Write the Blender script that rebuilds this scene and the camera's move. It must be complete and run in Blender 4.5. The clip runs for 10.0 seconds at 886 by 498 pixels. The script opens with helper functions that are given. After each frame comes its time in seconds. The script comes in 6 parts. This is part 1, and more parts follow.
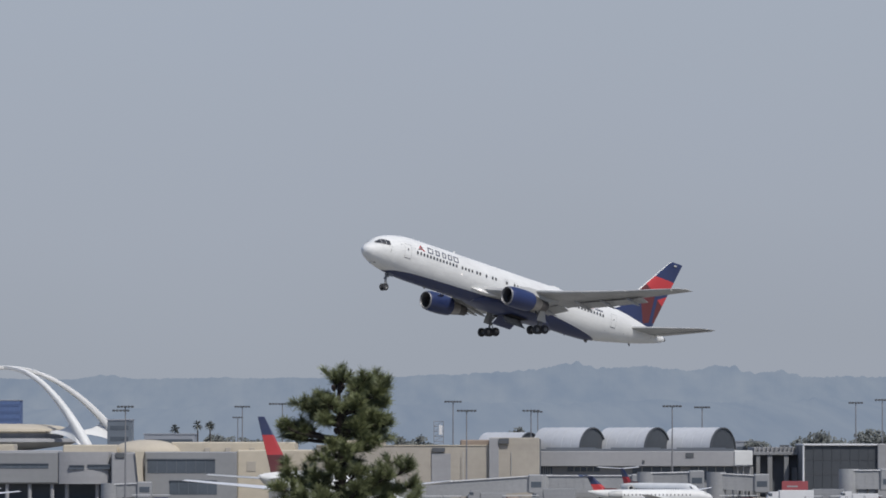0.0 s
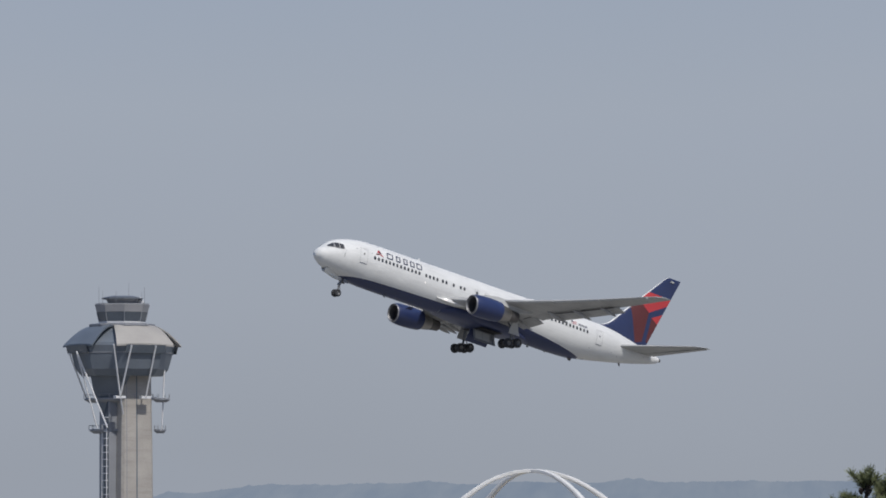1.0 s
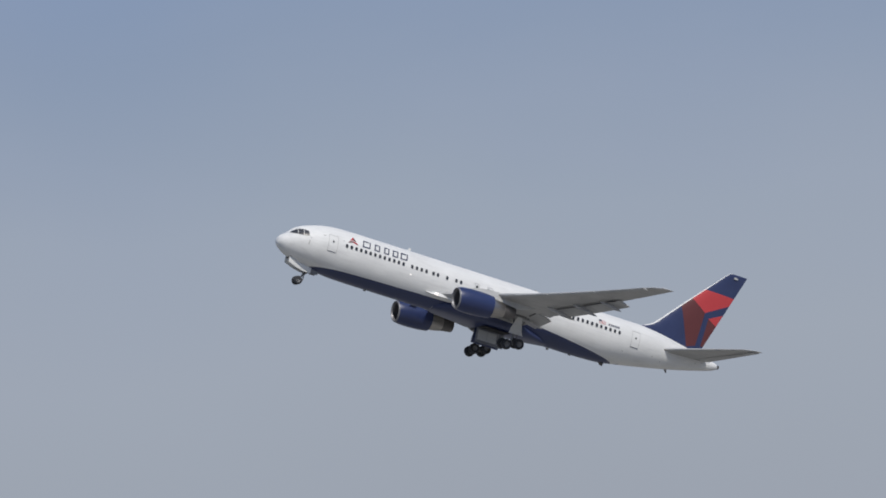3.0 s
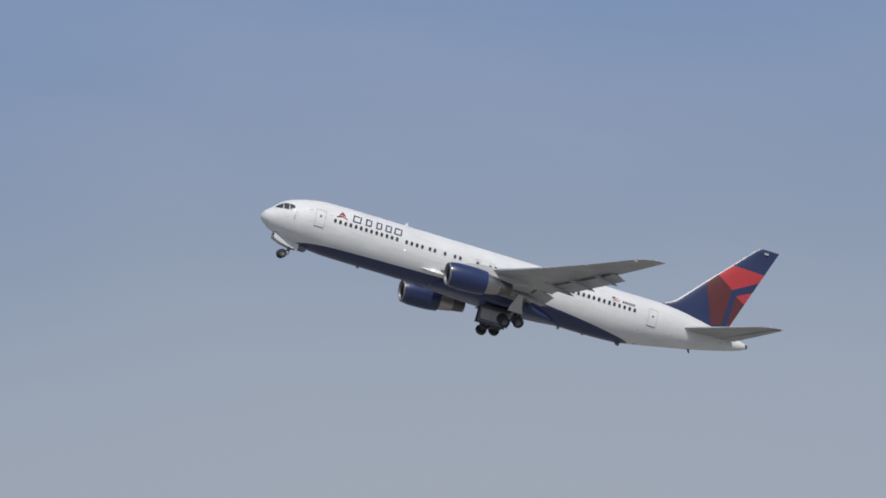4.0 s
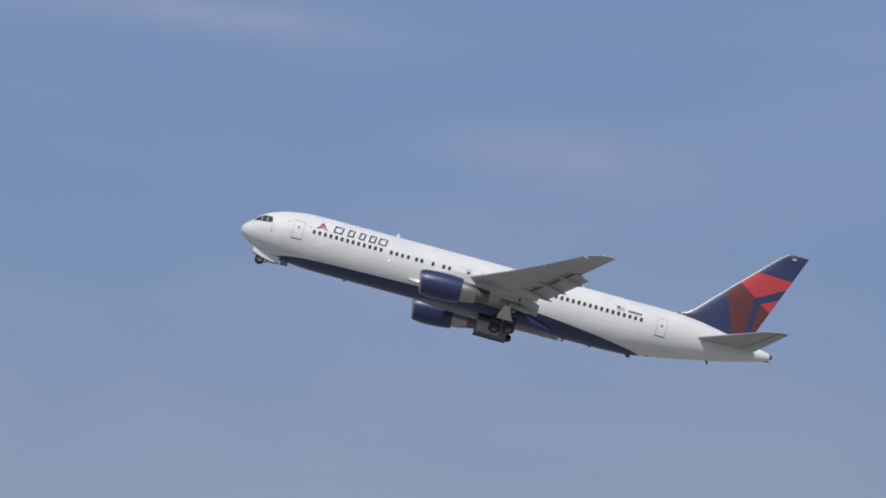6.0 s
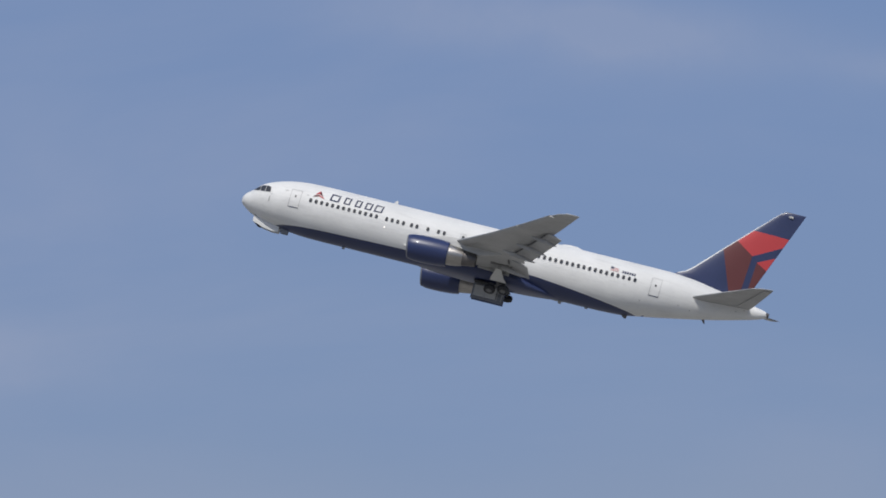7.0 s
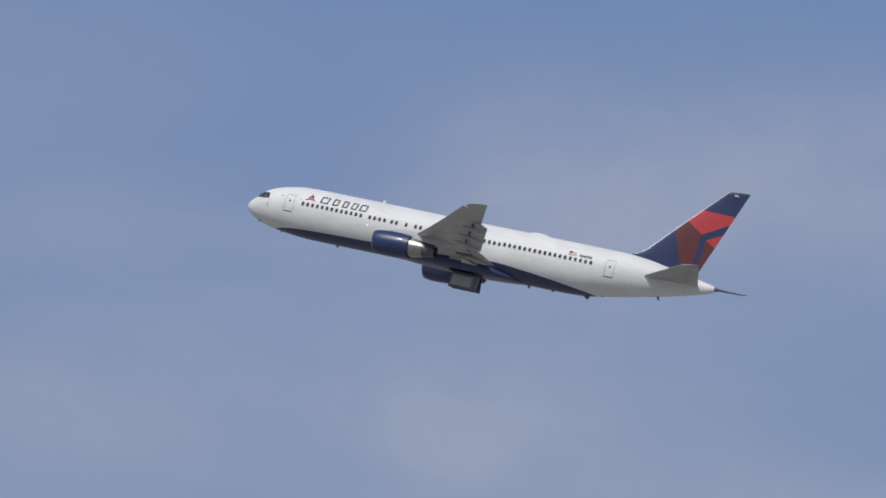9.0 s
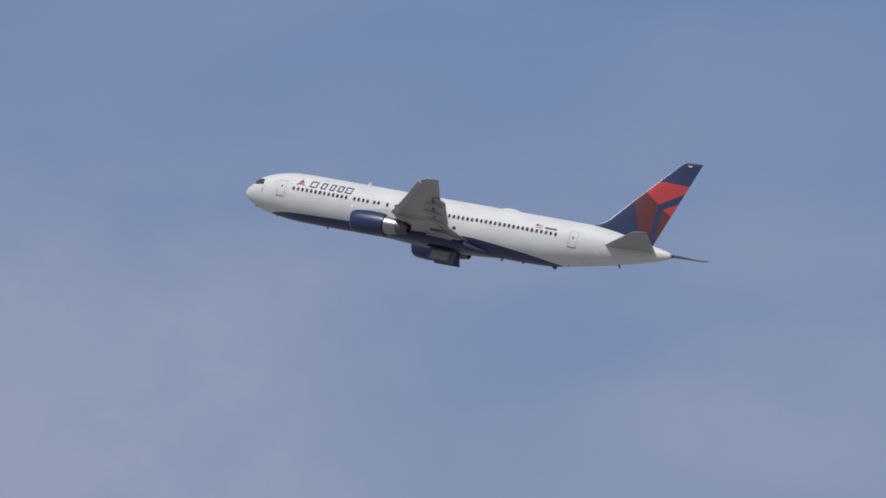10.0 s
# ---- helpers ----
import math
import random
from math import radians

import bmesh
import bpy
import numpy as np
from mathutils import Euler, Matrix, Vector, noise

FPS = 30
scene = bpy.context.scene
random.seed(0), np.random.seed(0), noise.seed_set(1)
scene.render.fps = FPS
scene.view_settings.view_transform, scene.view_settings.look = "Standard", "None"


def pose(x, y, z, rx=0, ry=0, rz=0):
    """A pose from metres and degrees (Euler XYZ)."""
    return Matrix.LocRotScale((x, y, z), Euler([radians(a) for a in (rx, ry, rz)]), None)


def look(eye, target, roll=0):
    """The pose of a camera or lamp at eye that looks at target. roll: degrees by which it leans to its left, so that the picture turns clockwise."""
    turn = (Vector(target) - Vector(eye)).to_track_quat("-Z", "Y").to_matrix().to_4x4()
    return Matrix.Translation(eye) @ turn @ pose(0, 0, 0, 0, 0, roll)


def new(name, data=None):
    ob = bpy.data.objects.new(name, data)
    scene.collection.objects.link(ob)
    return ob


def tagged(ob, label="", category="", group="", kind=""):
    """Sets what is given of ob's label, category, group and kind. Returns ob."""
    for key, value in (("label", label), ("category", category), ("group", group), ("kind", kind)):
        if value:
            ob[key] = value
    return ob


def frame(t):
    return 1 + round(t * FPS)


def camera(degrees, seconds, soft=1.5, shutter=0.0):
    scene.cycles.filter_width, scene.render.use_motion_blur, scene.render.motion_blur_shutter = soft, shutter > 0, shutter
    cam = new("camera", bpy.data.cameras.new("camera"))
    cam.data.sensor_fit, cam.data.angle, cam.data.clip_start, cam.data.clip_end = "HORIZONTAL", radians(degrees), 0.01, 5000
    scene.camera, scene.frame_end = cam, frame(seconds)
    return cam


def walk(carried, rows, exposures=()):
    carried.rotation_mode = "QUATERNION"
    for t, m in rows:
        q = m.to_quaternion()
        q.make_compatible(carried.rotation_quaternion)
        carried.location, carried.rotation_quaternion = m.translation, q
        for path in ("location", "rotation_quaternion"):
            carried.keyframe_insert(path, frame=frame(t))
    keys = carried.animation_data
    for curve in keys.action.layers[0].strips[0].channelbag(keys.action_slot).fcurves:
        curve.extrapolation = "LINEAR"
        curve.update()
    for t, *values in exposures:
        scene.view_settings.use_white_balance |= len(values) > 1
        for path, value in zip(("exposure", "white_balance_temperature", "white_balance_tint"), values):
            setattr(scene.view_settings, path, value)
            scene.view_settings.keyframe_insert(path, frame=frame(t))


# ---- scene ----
# ---- camera and its way ----
EYE = (0.0, 0.0, 12.6)
CAM_ROWS = [
    (0, -40.961, 1.666, 0.006),
    (0.5, -38.556, 2.047, -0.126),
    (1, -36.288, 2.581, 0.001),
    (1.5, -33.559, 2.919, -0.079),
    (2, -30.152, 3.258, 0.021),
    (2.5, -27.580, 4.050, -0.041),
    (3.8, -18.788, 5.511, 0.015),
    (4, -17.528, 5.694, -0.038),
    (4.5, -13.996, 6.115, 0.068),
    (5, -10.273, 6.732, 0.004),
    (5.2, -8.759, 7.118, -0.130),
    (6.5, 1.249, 8.487, 0.202),
    (7, 5.053, 8.833, -0.116),
    (7.5, 8.935, 9.217, -0.047),
    (8, 12.683, 9.534, 0.052),
    (8.5, 16.283, 9.853, -0.102),
    (9, 19.303, 10.159, 0.090),
    (9.5, 22.228, 10.215, -0.008),
    (10, 25.487, 10.385, 0.004),
]
cam = camera(7.853, 10.0, soft=1.75)
walk(cam, [(t, pose(*EYE, 90 + tilt, 0, turn) @ pose(0, 0, 0, 0, 0, roll)) for t, turn, tilt, roll in CAM_ROWS],
     exposures=[(0.0, 0.10), (0.8, 0.03), (2.5, 0.0), (7.5, 0.0), (9.0, -0.07), (10.0, -0.12)])


# ---- light ----
SUN_ELEV, SUN_AZ = radians(54), radians(188)      # azimuth clockwise from +y
sun = new("sun", bpy.data.lights.new("sun", "SUN"))
sun.data.energy, sun.data.angle, sun.data.color = 2.85, radians(0.6), (1.0, 0.96, 0.905)
sun_dir = Vector((math.sin(SUN_AZ) * math.cos(SUN_ELEV), math.cos(SUN_AZ) * math.cos(SUN_ELEV), math.sin(SUN_ELEV)))
sun.matrix_world = look(sun_dir * 300, (0, 0, 0))

world = bpy.data.worlds.new("sky")
scene.world = world
world.use_nodes = True


def build_sky(tree):
    n, l = tree.nodes, tree.links
    n.clear()
    out, bg = n.new("ShaderNodeOutputWorld"), n.new("ShaderNodeBackground")
    sky = n.new("ShaderNodeTexSky")
    sky.sky_type, sky.sun_disc = "NISHITA", False
    sky.sun_elevation, sky.sun_rotation = SUN_ELEV, SUN_AZ
    sky.air_density, sky.dust_density, sky.ozone_density = 1.0, 1.5, 1.0
    dim = n.new("ShaderNodeVectorMath")
    dim.operation = "SCALE"
    dim.inputs["Scale"].default_value = 0.10
    l.new(sky.outputs[0], dim.inputs[0])
    co = n.new("ShaderNodeTexCoord")
    sep = n.new("ShaderNodeSeparateXYZ")
    l.new(co.outputs["Generated"], sep.inputs[0])
    # haze layer: thick grey near the horizon, thinning upwards
    ramp = n.new("ShaderNodeValToRGB")
    e = ramp.color_ramp.elements
    stops = [(0.0, (0.305, 0.335, 0.388)), (0.10, (0.328, 0.362, 0.422)), (0.25, (0.34, 0.382, 0.452)), (0.34, (0.318, 0.37, 0.455)),
             (0.46, (0.25, 0.316, 0.44)), (0.58, (0.198, 0.282, 0.456)), (0.75, (0.180, 0.265, 0.462)), (1.0, (0.145, 0.233, 0.45))]
    while len(e) < len(stops):
        e.new(0.5)
    for el, (p, c) in zip(e, stops):
        el.position, el.color = p, (*c, 1)
    mul = n.new("ShaderNodeMath")
    mul.operation = "MULTIPLY"
    mul.inputs[1].default_value = 1 / 0.24
    l.new(sep.outputs["Z"], mul.inputs[0])
    # slight unevenness of the haze top
    nz0 = n.new("ShaderNodeTexNoise")
    nz0.inputs["Scale"].default_value, nz0.inputs["Detail"].default_value = 9.0, 3.0
    l.new(co.outputs["Generated"], nz0.inputs["Vector"])
    off = n.new("ShaderNodeMath")
    off.operation = "MULTIPLY_ADD"
    off.inputs[1].default_value, off.inputs[2].default_value = 0.16, -0.08
    l.new(nz0.outputs["Fac"], off.inputs[0])
    add = n.new("ShaderNodeMath")
    # the haze lies thicker to the east
    heading = n.new("ShaderNodeMath")
    heading.operation = "ARCTAN2"
    l.new(sep.outputs["X"], heading.inputs[0])
    l.new(sep.outputs["Y"], heading.inputs[1])
    east = n.new("ShaderNodeMapRange")
    east.inputs["From Min"].default_value, east.inputs["From Max"].default_value = radians(12), radians(30)
    east.inputs["To Min"].default_value, east.inputs["To Max"].default_value = 0.045, -0.055
    l.new(heading.outputs[0], east.inputs["Value"])
    rise = n.new("ShaderNodeMath")
    l.new(mul.outputs[0], rise.inputs[0])
    l.new(east.outputs[0], rise.inputs[1])
    l.new(rise.outputs[0], add.inputs[0])
    l.new(off.outputs[0], add.inputs[1])
    l.new(add.outputs[0], ramp.inputs["Fac"])
    thin = n.new("ShaderNodeMapRange")
    thin.inputs["From Min"].default_value, thin.inputs["From Max"].default_value = 0.10, 0.9
    thin.inputs["To Min"].default_value, thin.inputs["To Max"].default_value = 1.0, 0.35
    l.new(sep.outputs["Z"], thin.inputs["Value"])
    mix = n.new("ShaderNodeMixRGB")
    l.new(thin.outputs[0], mix.inputs["Fac"])
    l.new(dim.outputs[0], mix.inputs["Color1"])
    l.new(ramp.outputs["Color"], mix.inputs["Color2"])
    # thin high cloud in streaks
    mp = n.new("ShaderNodeMapping")
    mp.inputs["Rotation"].default_value = (radians(12), radians(16), radians(20))
    mp.inputs["Location"].default_value = (3.1, 1.7, 0.6)
    mp.inputs["Scale"].default_value = (7.0, 7.0, 26.0)
    l.new(co.outputs["Generated"], mp.inputs["Vector"])
    nz = n.new("ShaderNodeTexNoise")
    nz.inputs["Scale"].default_value, nz.inputs["Detail"].default_value, nz.inputs["Roughness"].default_value = 1.0, 7.0, 0.5
    nz.inputs["Distortion"].default_value = 0.5
    l.new(mp.outputs[0], nz.inputs["Vector"])
    cr = n.new("ShaderNodeMapRange")
    cr.interpolation_type = "SMOOTHSTEP"
    cr.inputs["From Min"].default_value, cr.inputs["From Max"].default_value = 0.37, 0.80
    cr.inputs["To Min"].default_value, cr.inputs["To Max"].default_value = 0.0, 0.75
    l.new(nz.outputs["Fac"], cr.inputs["Value"])
    low = n.new("ShaderNodeMapRange")
    low.inputs["From Min"].default_value, low.inputs["From Max"].default_value = 0.05, 0.15
    low.inputs["To Min"].default_value, low.inputs["To Max"].default_value = 0.15, 1.0
    l.new(sep.outputs["Z"], low.inputs["Value"])
    high = n.new("ShaderNodeMapRange")
    high.inputs["From Min"].default_value, high.inputs["From Max"].default_value = 0.17, 0.26
    high.inputs["To Min"].default_value, high.inputs["To Max"].default_value = 1.0, 0.62
    l.new(sep.outputs["Z"], high.inputs["Value"])
    both = n.new("ShaderNodeMath")
    both.operation = "MULTIPLY"
    l.new(low.outputs[0], both.inputs[0])
    l.new(high.outputs[0], both.inputs[1])
    veil = n.new("ShaderNodeMath")
    veil.operation = "MULTIPLY"
    l.new(cr.outputs[0], veil.inputs[0])
    l.new(both.outputs[0], veil.inputs[1])
    # broad banks of thin cloud: azimuth, elevation, half widths (degrees), weight
    banks = [(-28.6, 9.4, 2.6, 1.5, .75), (-17.9, 10.7, 1.7, 1.1, .55), (-18.7, 8.5, 1.9, .9, .6), (-14.9, 10.7, 1.7, .9, .55), (-15.6, 7.6, 1.6, .5, .5), (-22.5, 8.8, 1.6, .6, .5),
             (.4, 10.25, 1.3, .16, .6), (3.5, 9.0, 1.0, .25, .3), (10.2, 8.65, 1.9, .28, .55), (-4.0, 10.8, 2.2, .35, .4), (-26.5, 8.0, 3.5, .5, .35), (-9.5, 7.9, 2.0, .4, .3)]

    def calc(op, a, b=0.0):
        nd = n.new("ShaderNodeMath")
        nd.operation = op
        for k, v in enumerate((a, b)):
            if isinstance(v, float):
                nd.inputs[k].default_value = v
            else:
                l.new(v, nd.inputs[k])
        return nd.outputs[0]
    azimuth = calc("ARCTAN2", sep.outputs["X"], sep.outputs["Y"])
    elevation = calc("ARCSINE", sep.outputs["Z"])
    ragged = n.new("ShaderNodeTexNoise")
    ragged.inputs["Scale"].default_value, ragged.inputs["Detail"].default_value, ragged.inputs["Roughness"].default_value = 26.0, 6.0, 0.6
    l.new(co.outputs["Generated"], ragged.inputs["Vector"])
    wobble = calc("MULTIPLY", calc("SUBTRACT", ragged.outputs["Fac"], 0.5), 2.6)
    total = None
    for a, e0, sa, se, weight in banks:
        u = calc("DIVIDE", calc("SUBTRACT", azimuth, float(radians(a))), float(radians(sa)))
        v = calc("DIVIDE", calc("SUBTRACT", calc("ADD", elevation, calc("MULTIPLY", calc("SUBTRACT", azimuth, float(radians(a))), 0.10)), float(radians(e0))), float(radians(se)))
        d2 = calc("ADD", calc("ADD", calc("MULTIPLY", u, u), calc("MULTIPLY", v, v)), wobble)
        g = calc("MULTIPLY", calc("MINIMUM", calc("EXPONENT", calc("MULTIPLY", d2, -1.0)), 1.0), float(weight))
        total = g if total is None else calc("ADD", total, g)
    veil2 = calc("MINIMUM", calc("ADD", calc("MULTIPLY", veil.outputs[0], 0.6), total), 0.85)
    cl = n.new("ShaderNodeMixRGB")
    cl.inputs["Color2"].default_value = (0.335, 0.375, 0.505, 1)
    l.new(veil2, cl.inputs["Fac"])
    l.new(mix.outputs[0], cl.inputs["Color1"])
    l.new(cl.outputs[0], bg.inputs["Color"])
    bg.inputs["Strength"].default_value = 1.0
    l.new(bg.outputs[0], out.inputs[0])


build_sky(world.node_tree)


# ---- materials ----
def material(name, color, rough=0.5, metal=0.0, vary=0.1, scale=1.0, bump=0.0, second=None, grime=0.0, emit=None, island=0.0, coat=0.0, thin=0.0):
    """A procedural surface: base colour broken up at two scales, with streaky dirt and fine relief."""
    m = bpy.data.materials.new(name)
    m.use_nodes = True
    n, l = m.node_tree.nodes, m.node_tree.links
    b = n["Principled BSDF"]
    b.inputs["Roughness"].default_value, b.inputs["Metallic"].default_value = rough, metal
    b.inputs["Coat Weight"].default_value, b.inputs["Coat Roughness"].default_value = coat, 0.08
    co = n.new("ShaderNodeTexCoord")
    big, fine = n.new("ShaderNodeTexNoise"), n.new("ShaderNodeTexNoise")
    big.inputs["Scale"].default_value, big.inputs["Detail"].default_value = 0.35 * scale, 4
    fine.inputs["Scale"].default_value, fine.inputs["Detail"].default_value = 6.0 * scale, 5
    for t in (big, fine):
        l.new(co.outputs["Object"], t.inputs["Vector"])
    dark = tuple(c * (1 - vary) for c in color) if second is None else second
    lite = tuple(min(1, c * (1 + vary * 0.6)) for c in color)
    mx = n.new("ShaderNodeMixRGB")
    mx.inputs["Color1"].default_value, mx.inputs["Color2"].default_value = (*dark, 1), (*lite, 1)
    r1 = n.new("ShaderNodeMapRange")
    r1.inputs["From Min"].default_value, r1.inputs["From Max"].default_value = 0.3, 0.7
    l.new(big.outputs["Fac"], r1.inputs["Value"])
    l.new(r1.outputs[0], mx.inputs["Fac"])
    m2 = n.new("ShaderNodeMixRGB")
    m2.blend_type = "MULTIPLY"
    m2.inputs["Fac"].default_value = min(1, vary * 1.5)
    l.new(mx.outputs[0], m2.inputs["Color1"])
    l.new(fine.outputs["Fac"], m2.inputs["Color2"])
    last = m2
    if grime:
        mp = n.new("ShaderNodeMapping")
        mp.inputs["Scale"].default_value = (0.25 * scale, 2.2 * scale, 2.2 * scale)
        st = n.new("ShaderNodeTexNoise")
        st.inputs["Scale"].default_value, st.inputs["Detail"].default_value = 1.6, 6
        l.new(co.outputs["Object"], mp.inputs[0])
        l.new(mp.outputs[0], st.inputs["Vector"])
        rr = n.new("ShaderNodeMapRange")
        rr.inputs["From Min"].default_value, rr.inputs["From Max"].default_value = 0.5, 0.8
        rr.inputs["To Max"].default_value = grime
        l.new(st.outputs["Fac"], rr.inputs["Value"])
        m3 = n.new("ShaderNodeMixRGB")
        m3.inputs["Color2"].default_value = (0.09, 0.08, 0.07, 1)
        l.new(rr.outputs[0], m3.inputs["Fac"])
        l.new(last.outputs[0], m3.inputs["Color1"])
        last = m3
    if island:
        g = n.new("ShaderNodeNewGeometry")
        h = n.new("ShaderNodeHueSaturation")
        r2 = n.new("ShaderNodeMapRange")
        r2.inputs["To Min"].default_value, r2.inputs["To Max"].default_value = 1 - island, 1 + island
        l.new(g.outputs["Random Per Island"], r2.inputs["Value"])
        l.new(r2.outputs[0], h.inputs["Value"])
        l.new(last.outputs[0], h.inputs["Color"])
        last = h
    l.new(last.outputs[0], b.inputs["Base Color"])
    ro = n.new("ShaderNodeMapRange")
    ro.inputs["To Min"].default_value, ro.inputs["To Max"].default_value = max(0, rough - 0.08), min(1, rough + 0.1)
    l.new(big.outputs["Fac"], ro.inputs["Value"])
    l.new(ro.outputs[0], b.inputs["Roughness"])
    if bump:
        bp = n.new("ShaderNodeBump")
        bp.inputs["Strength"].default_value, bp.inputs["Distance"].default_value = bump, 0.02
        l.new(fine.outputs["Fac"], bp.inputs["Height"])
        l.new(bp.outputs[0], b.inputs["Normal"])
    if thin:
        tr, mxs = n.new("ShaderNodeBsdfTranslucent"), n.new("ShaderNodeMixShader")
        mxs.inputs["Fac"].default_value = thin
        l.new(last.outputs[0], tr.inputs["Color"])
        l.new(b.outputs[0], mxs.inputs[1])
        l.new(tr.outputs[0], mxs.inputs[2])
        l.new(mxs.outputs[0], n["Material Output"].inputs["Surface"])
    if emit:
        b.inputs["Emission Color"].default_value, b.inputs["Emission Strength"].default_value = (*emit[0], 1), emit[1]
    return m


WHITE = material("white_aircraft_paint", (0.735, 0.735, 0.71), 0.55, vary=0.07, grime=0.12)
NAVY = material("navy_aircraft_paint", (0.028, 0.041, 0.110), 0.42, vary=0.12, grime=0.05, coat=0.1)
ENGINE_BLUE = material("glossy_blue_paint", (0.022, 0.036, 0.110), 0.36, vary=0.12, coat=0.15)
RED = material("bright_red_paint", (0.50, 0.045, 0.05), 0.6, vary=0.06)
MAROON = material("dark_red_paint", (0.115, 0.026, 0.027), 0.6, vary=0.06)
WING_GREY = material("grey_wing_paint", (0.44, 0.44, 0.43), 0.5, vary=0.14, grime=0.32)
PALE_GREY = material("pale_grey_paint", (0.52, 0.52, 0.50), 0.42, vary=0.1, grime=0.22)
SILVER = material("bare_polished_metal", (0.44, 0.42, 0.395), 0.36, 1.0, vary=0.14, scale=2, grime=0.25)
DARK_METAL = material("heat_darkened_metal", (0.17, 0.16, 0.155), 0.45, 0.7, vary=0.2, scale=2)
# Near-black that stands in for the shade inside the gear bays
BAY_SHADE = material("bay_shade_black", (0.012, 0.012, 0.014), 0.7, vary=0.2)
GAP_GREY = material("dark_grey_lining", (0.10, 0.10, 0.105), 0.6, vary=0.2)
SLAT = material("bare_slat_metal_paint", (0.43, 0.43, 0.42), 0.5, vary=0.1, grime=0.25)
RUBBER = material("tyre_rubber", (0.045, 0.046, 0.05), 0.85, vary=0.3, scale=4, bump=0.2)
STEEL = material("gear_leg_paint", (0.21, 0.21, 0.21), 0.4, 0.2, vary=0.2, scale=3, grime=0.3)
GLASS = material("dark_cabin_glass", (0.055, 0.058, 0.064), 0.2, vary=0.2)
LIP = material("worn_metal_lip", (0.25, 0.25, 0.26), 0.5, 0.5, vary=0.1)
DOOR_GREY = material("oily_grey_primer", (0.25, 0.26, 0.28), 0.6, vary=0.25, scale=2, grime=0.5)
LINE = material("panel_gap", (0.40, 0.40, 0.39), 0.6, vary=0.1)
LETTER = material("dark_navy_marking", (0.035, 0.045, 0.09), 0.75, vary=0.05)
# Glow of the landing lamps, also used for painted sun glints on the fuselage
LAMP_AND_GLINT = material("landing_lamp", (0.9, 0.85, 0.8), 0.2, vary=0.02, emit=((1.0, 0.9, 0.85), 1.0))
CONCRETE = material("tower_concrete", (0.43, 0.40, 0.36), 0.85, vary=0.14, scale=0.4, bump=0.15, grime=0.25)
TOWER_DARK = material("slate_metal_cladding", (0.155, 0.18, 0.21), 0.45, vary=0.15, scale=0.4)
TOWER_MID = material("grey_metal_cladding", (0.27, 0.28, 0.30), 0.5, vary=0.12, scale=0.4)
TOWER_ROOF = material("pale_roof_metal", (0.39, 0.37, 0.34), 0.5, vary=0.1, scale=0.4)
TOWER_WHITE = material("white_steel", (0.70, 0.70, 0.70), 0.45, vary=0.08, scale=0.5)
DARK_GLASS = material("tinted_window_glass", (0.105, 0.125, 0.15), 0.2, vary=0.2, scale=0.3)
ARCH_WHITE = material("white_stucco", (0.70, 0.70, 0.68), 0.7, vary=0.08, scale=0.2, grime=0.08)
CREAM = material("cream_stucco", (0.54, 0.48, 0.38), 0.85, vary=0.12, scale=0.15, bump=0.1, grime=0.12)
BEIGE = material("beige_stucco", (0.43, 0.39, 0.33), 0.88, vary=0.12, scale=0.15, bump=0.1, grime=0.15)
GREY_WALL = material("grey_panel_wall", (0.26, 0.265, 0.27), 0.7, vary=0.1, scale=0.15, grime=0.12)
LIGHT_WALL = material("light_grey_fascia", (0.33, 0.33, 0.337), 0.7, vary=0.1, scale=0.15, grime=0.15)
VAULT = material("grey_standing_seam_roof", (0.56, 0.57, 0.58), 0.5, 0.1, vary=0.1, scale=0.2, grime=0.1)
CHARCOAL = material("charcoal_cladding", (0.13, 0.145, 0.165), 0.5, vary=0.15, scale=0.2)
HALL_GLASS = material("dull_black_glazing", (0.062, 0.07, 0.08), 0.6, vary=0.15, scale=0.2, grime=0.1)
BROWN = material("weathered_brown_roof", (0.30, 0.24, 0.19), 0.85, vary=0.15, scale=0.2)
BRIDGE = material("jet_bridge_metal", (0.34, 0.345, 0.35), 0.55, 0.1, vary=0.14, scale=0.3, grime=0.15)
POLE = material("dull_pole_steel", (0.26, 0.26, 0.27), 0.6, 0.3, vary=0.15, scale=0.5)
LAMP_HEAD = material("dark_lamp_housing", (0.10, 0.107, 0.115), 0.6, vary=0.15)
# Far block and far walls: distance haze is put into these muted colours
BLUE_WALL = material("blue_screen_wall", (0.095, 0.15, 0.30), 0.7, vary=0.2, scale=0.1, grime=0.1)
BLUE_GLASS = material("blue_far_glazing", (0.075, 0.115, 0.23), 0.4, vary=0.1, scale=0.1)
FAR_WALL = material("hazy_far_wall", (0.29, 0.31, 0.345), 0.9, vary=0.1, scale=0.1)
TRUCK_RED = material("faded_red_panel", (0.38, 0.09, 0.10), 0.6, vary=0.15)
BARK = material("pine_bark", (0.055, 0.042, 0.033), 0.95, vary=0.4, scale=6, bump=0.6)
NEEDLE = material("pine_needles", (0.20, 0.225, 0.10), 0.5, vary=0.3, scale=2, second=(0.125, 0.145, 0.07), island=0.35, thin=0.12)
CONE = material("pine_cone", (0.05, 0.035, 0.026), 0.9, vary=0.3, scale=8, bump=0.5)
# Far foliage greyed and lightened: haze is put into its colour
PALM = material("far_foliage", (0.20, 0.215, 0.20), 0.8, vary=0.25, scale=0.3, island=0.2, thin=0.1)
GROUND = material("dry_grass_and_tarmac", (0.33, 0.315, 0.28), 0.95, vary=0.2, scale=0.05, second=(0.22, 0.215, 0.20), bump=0.2)


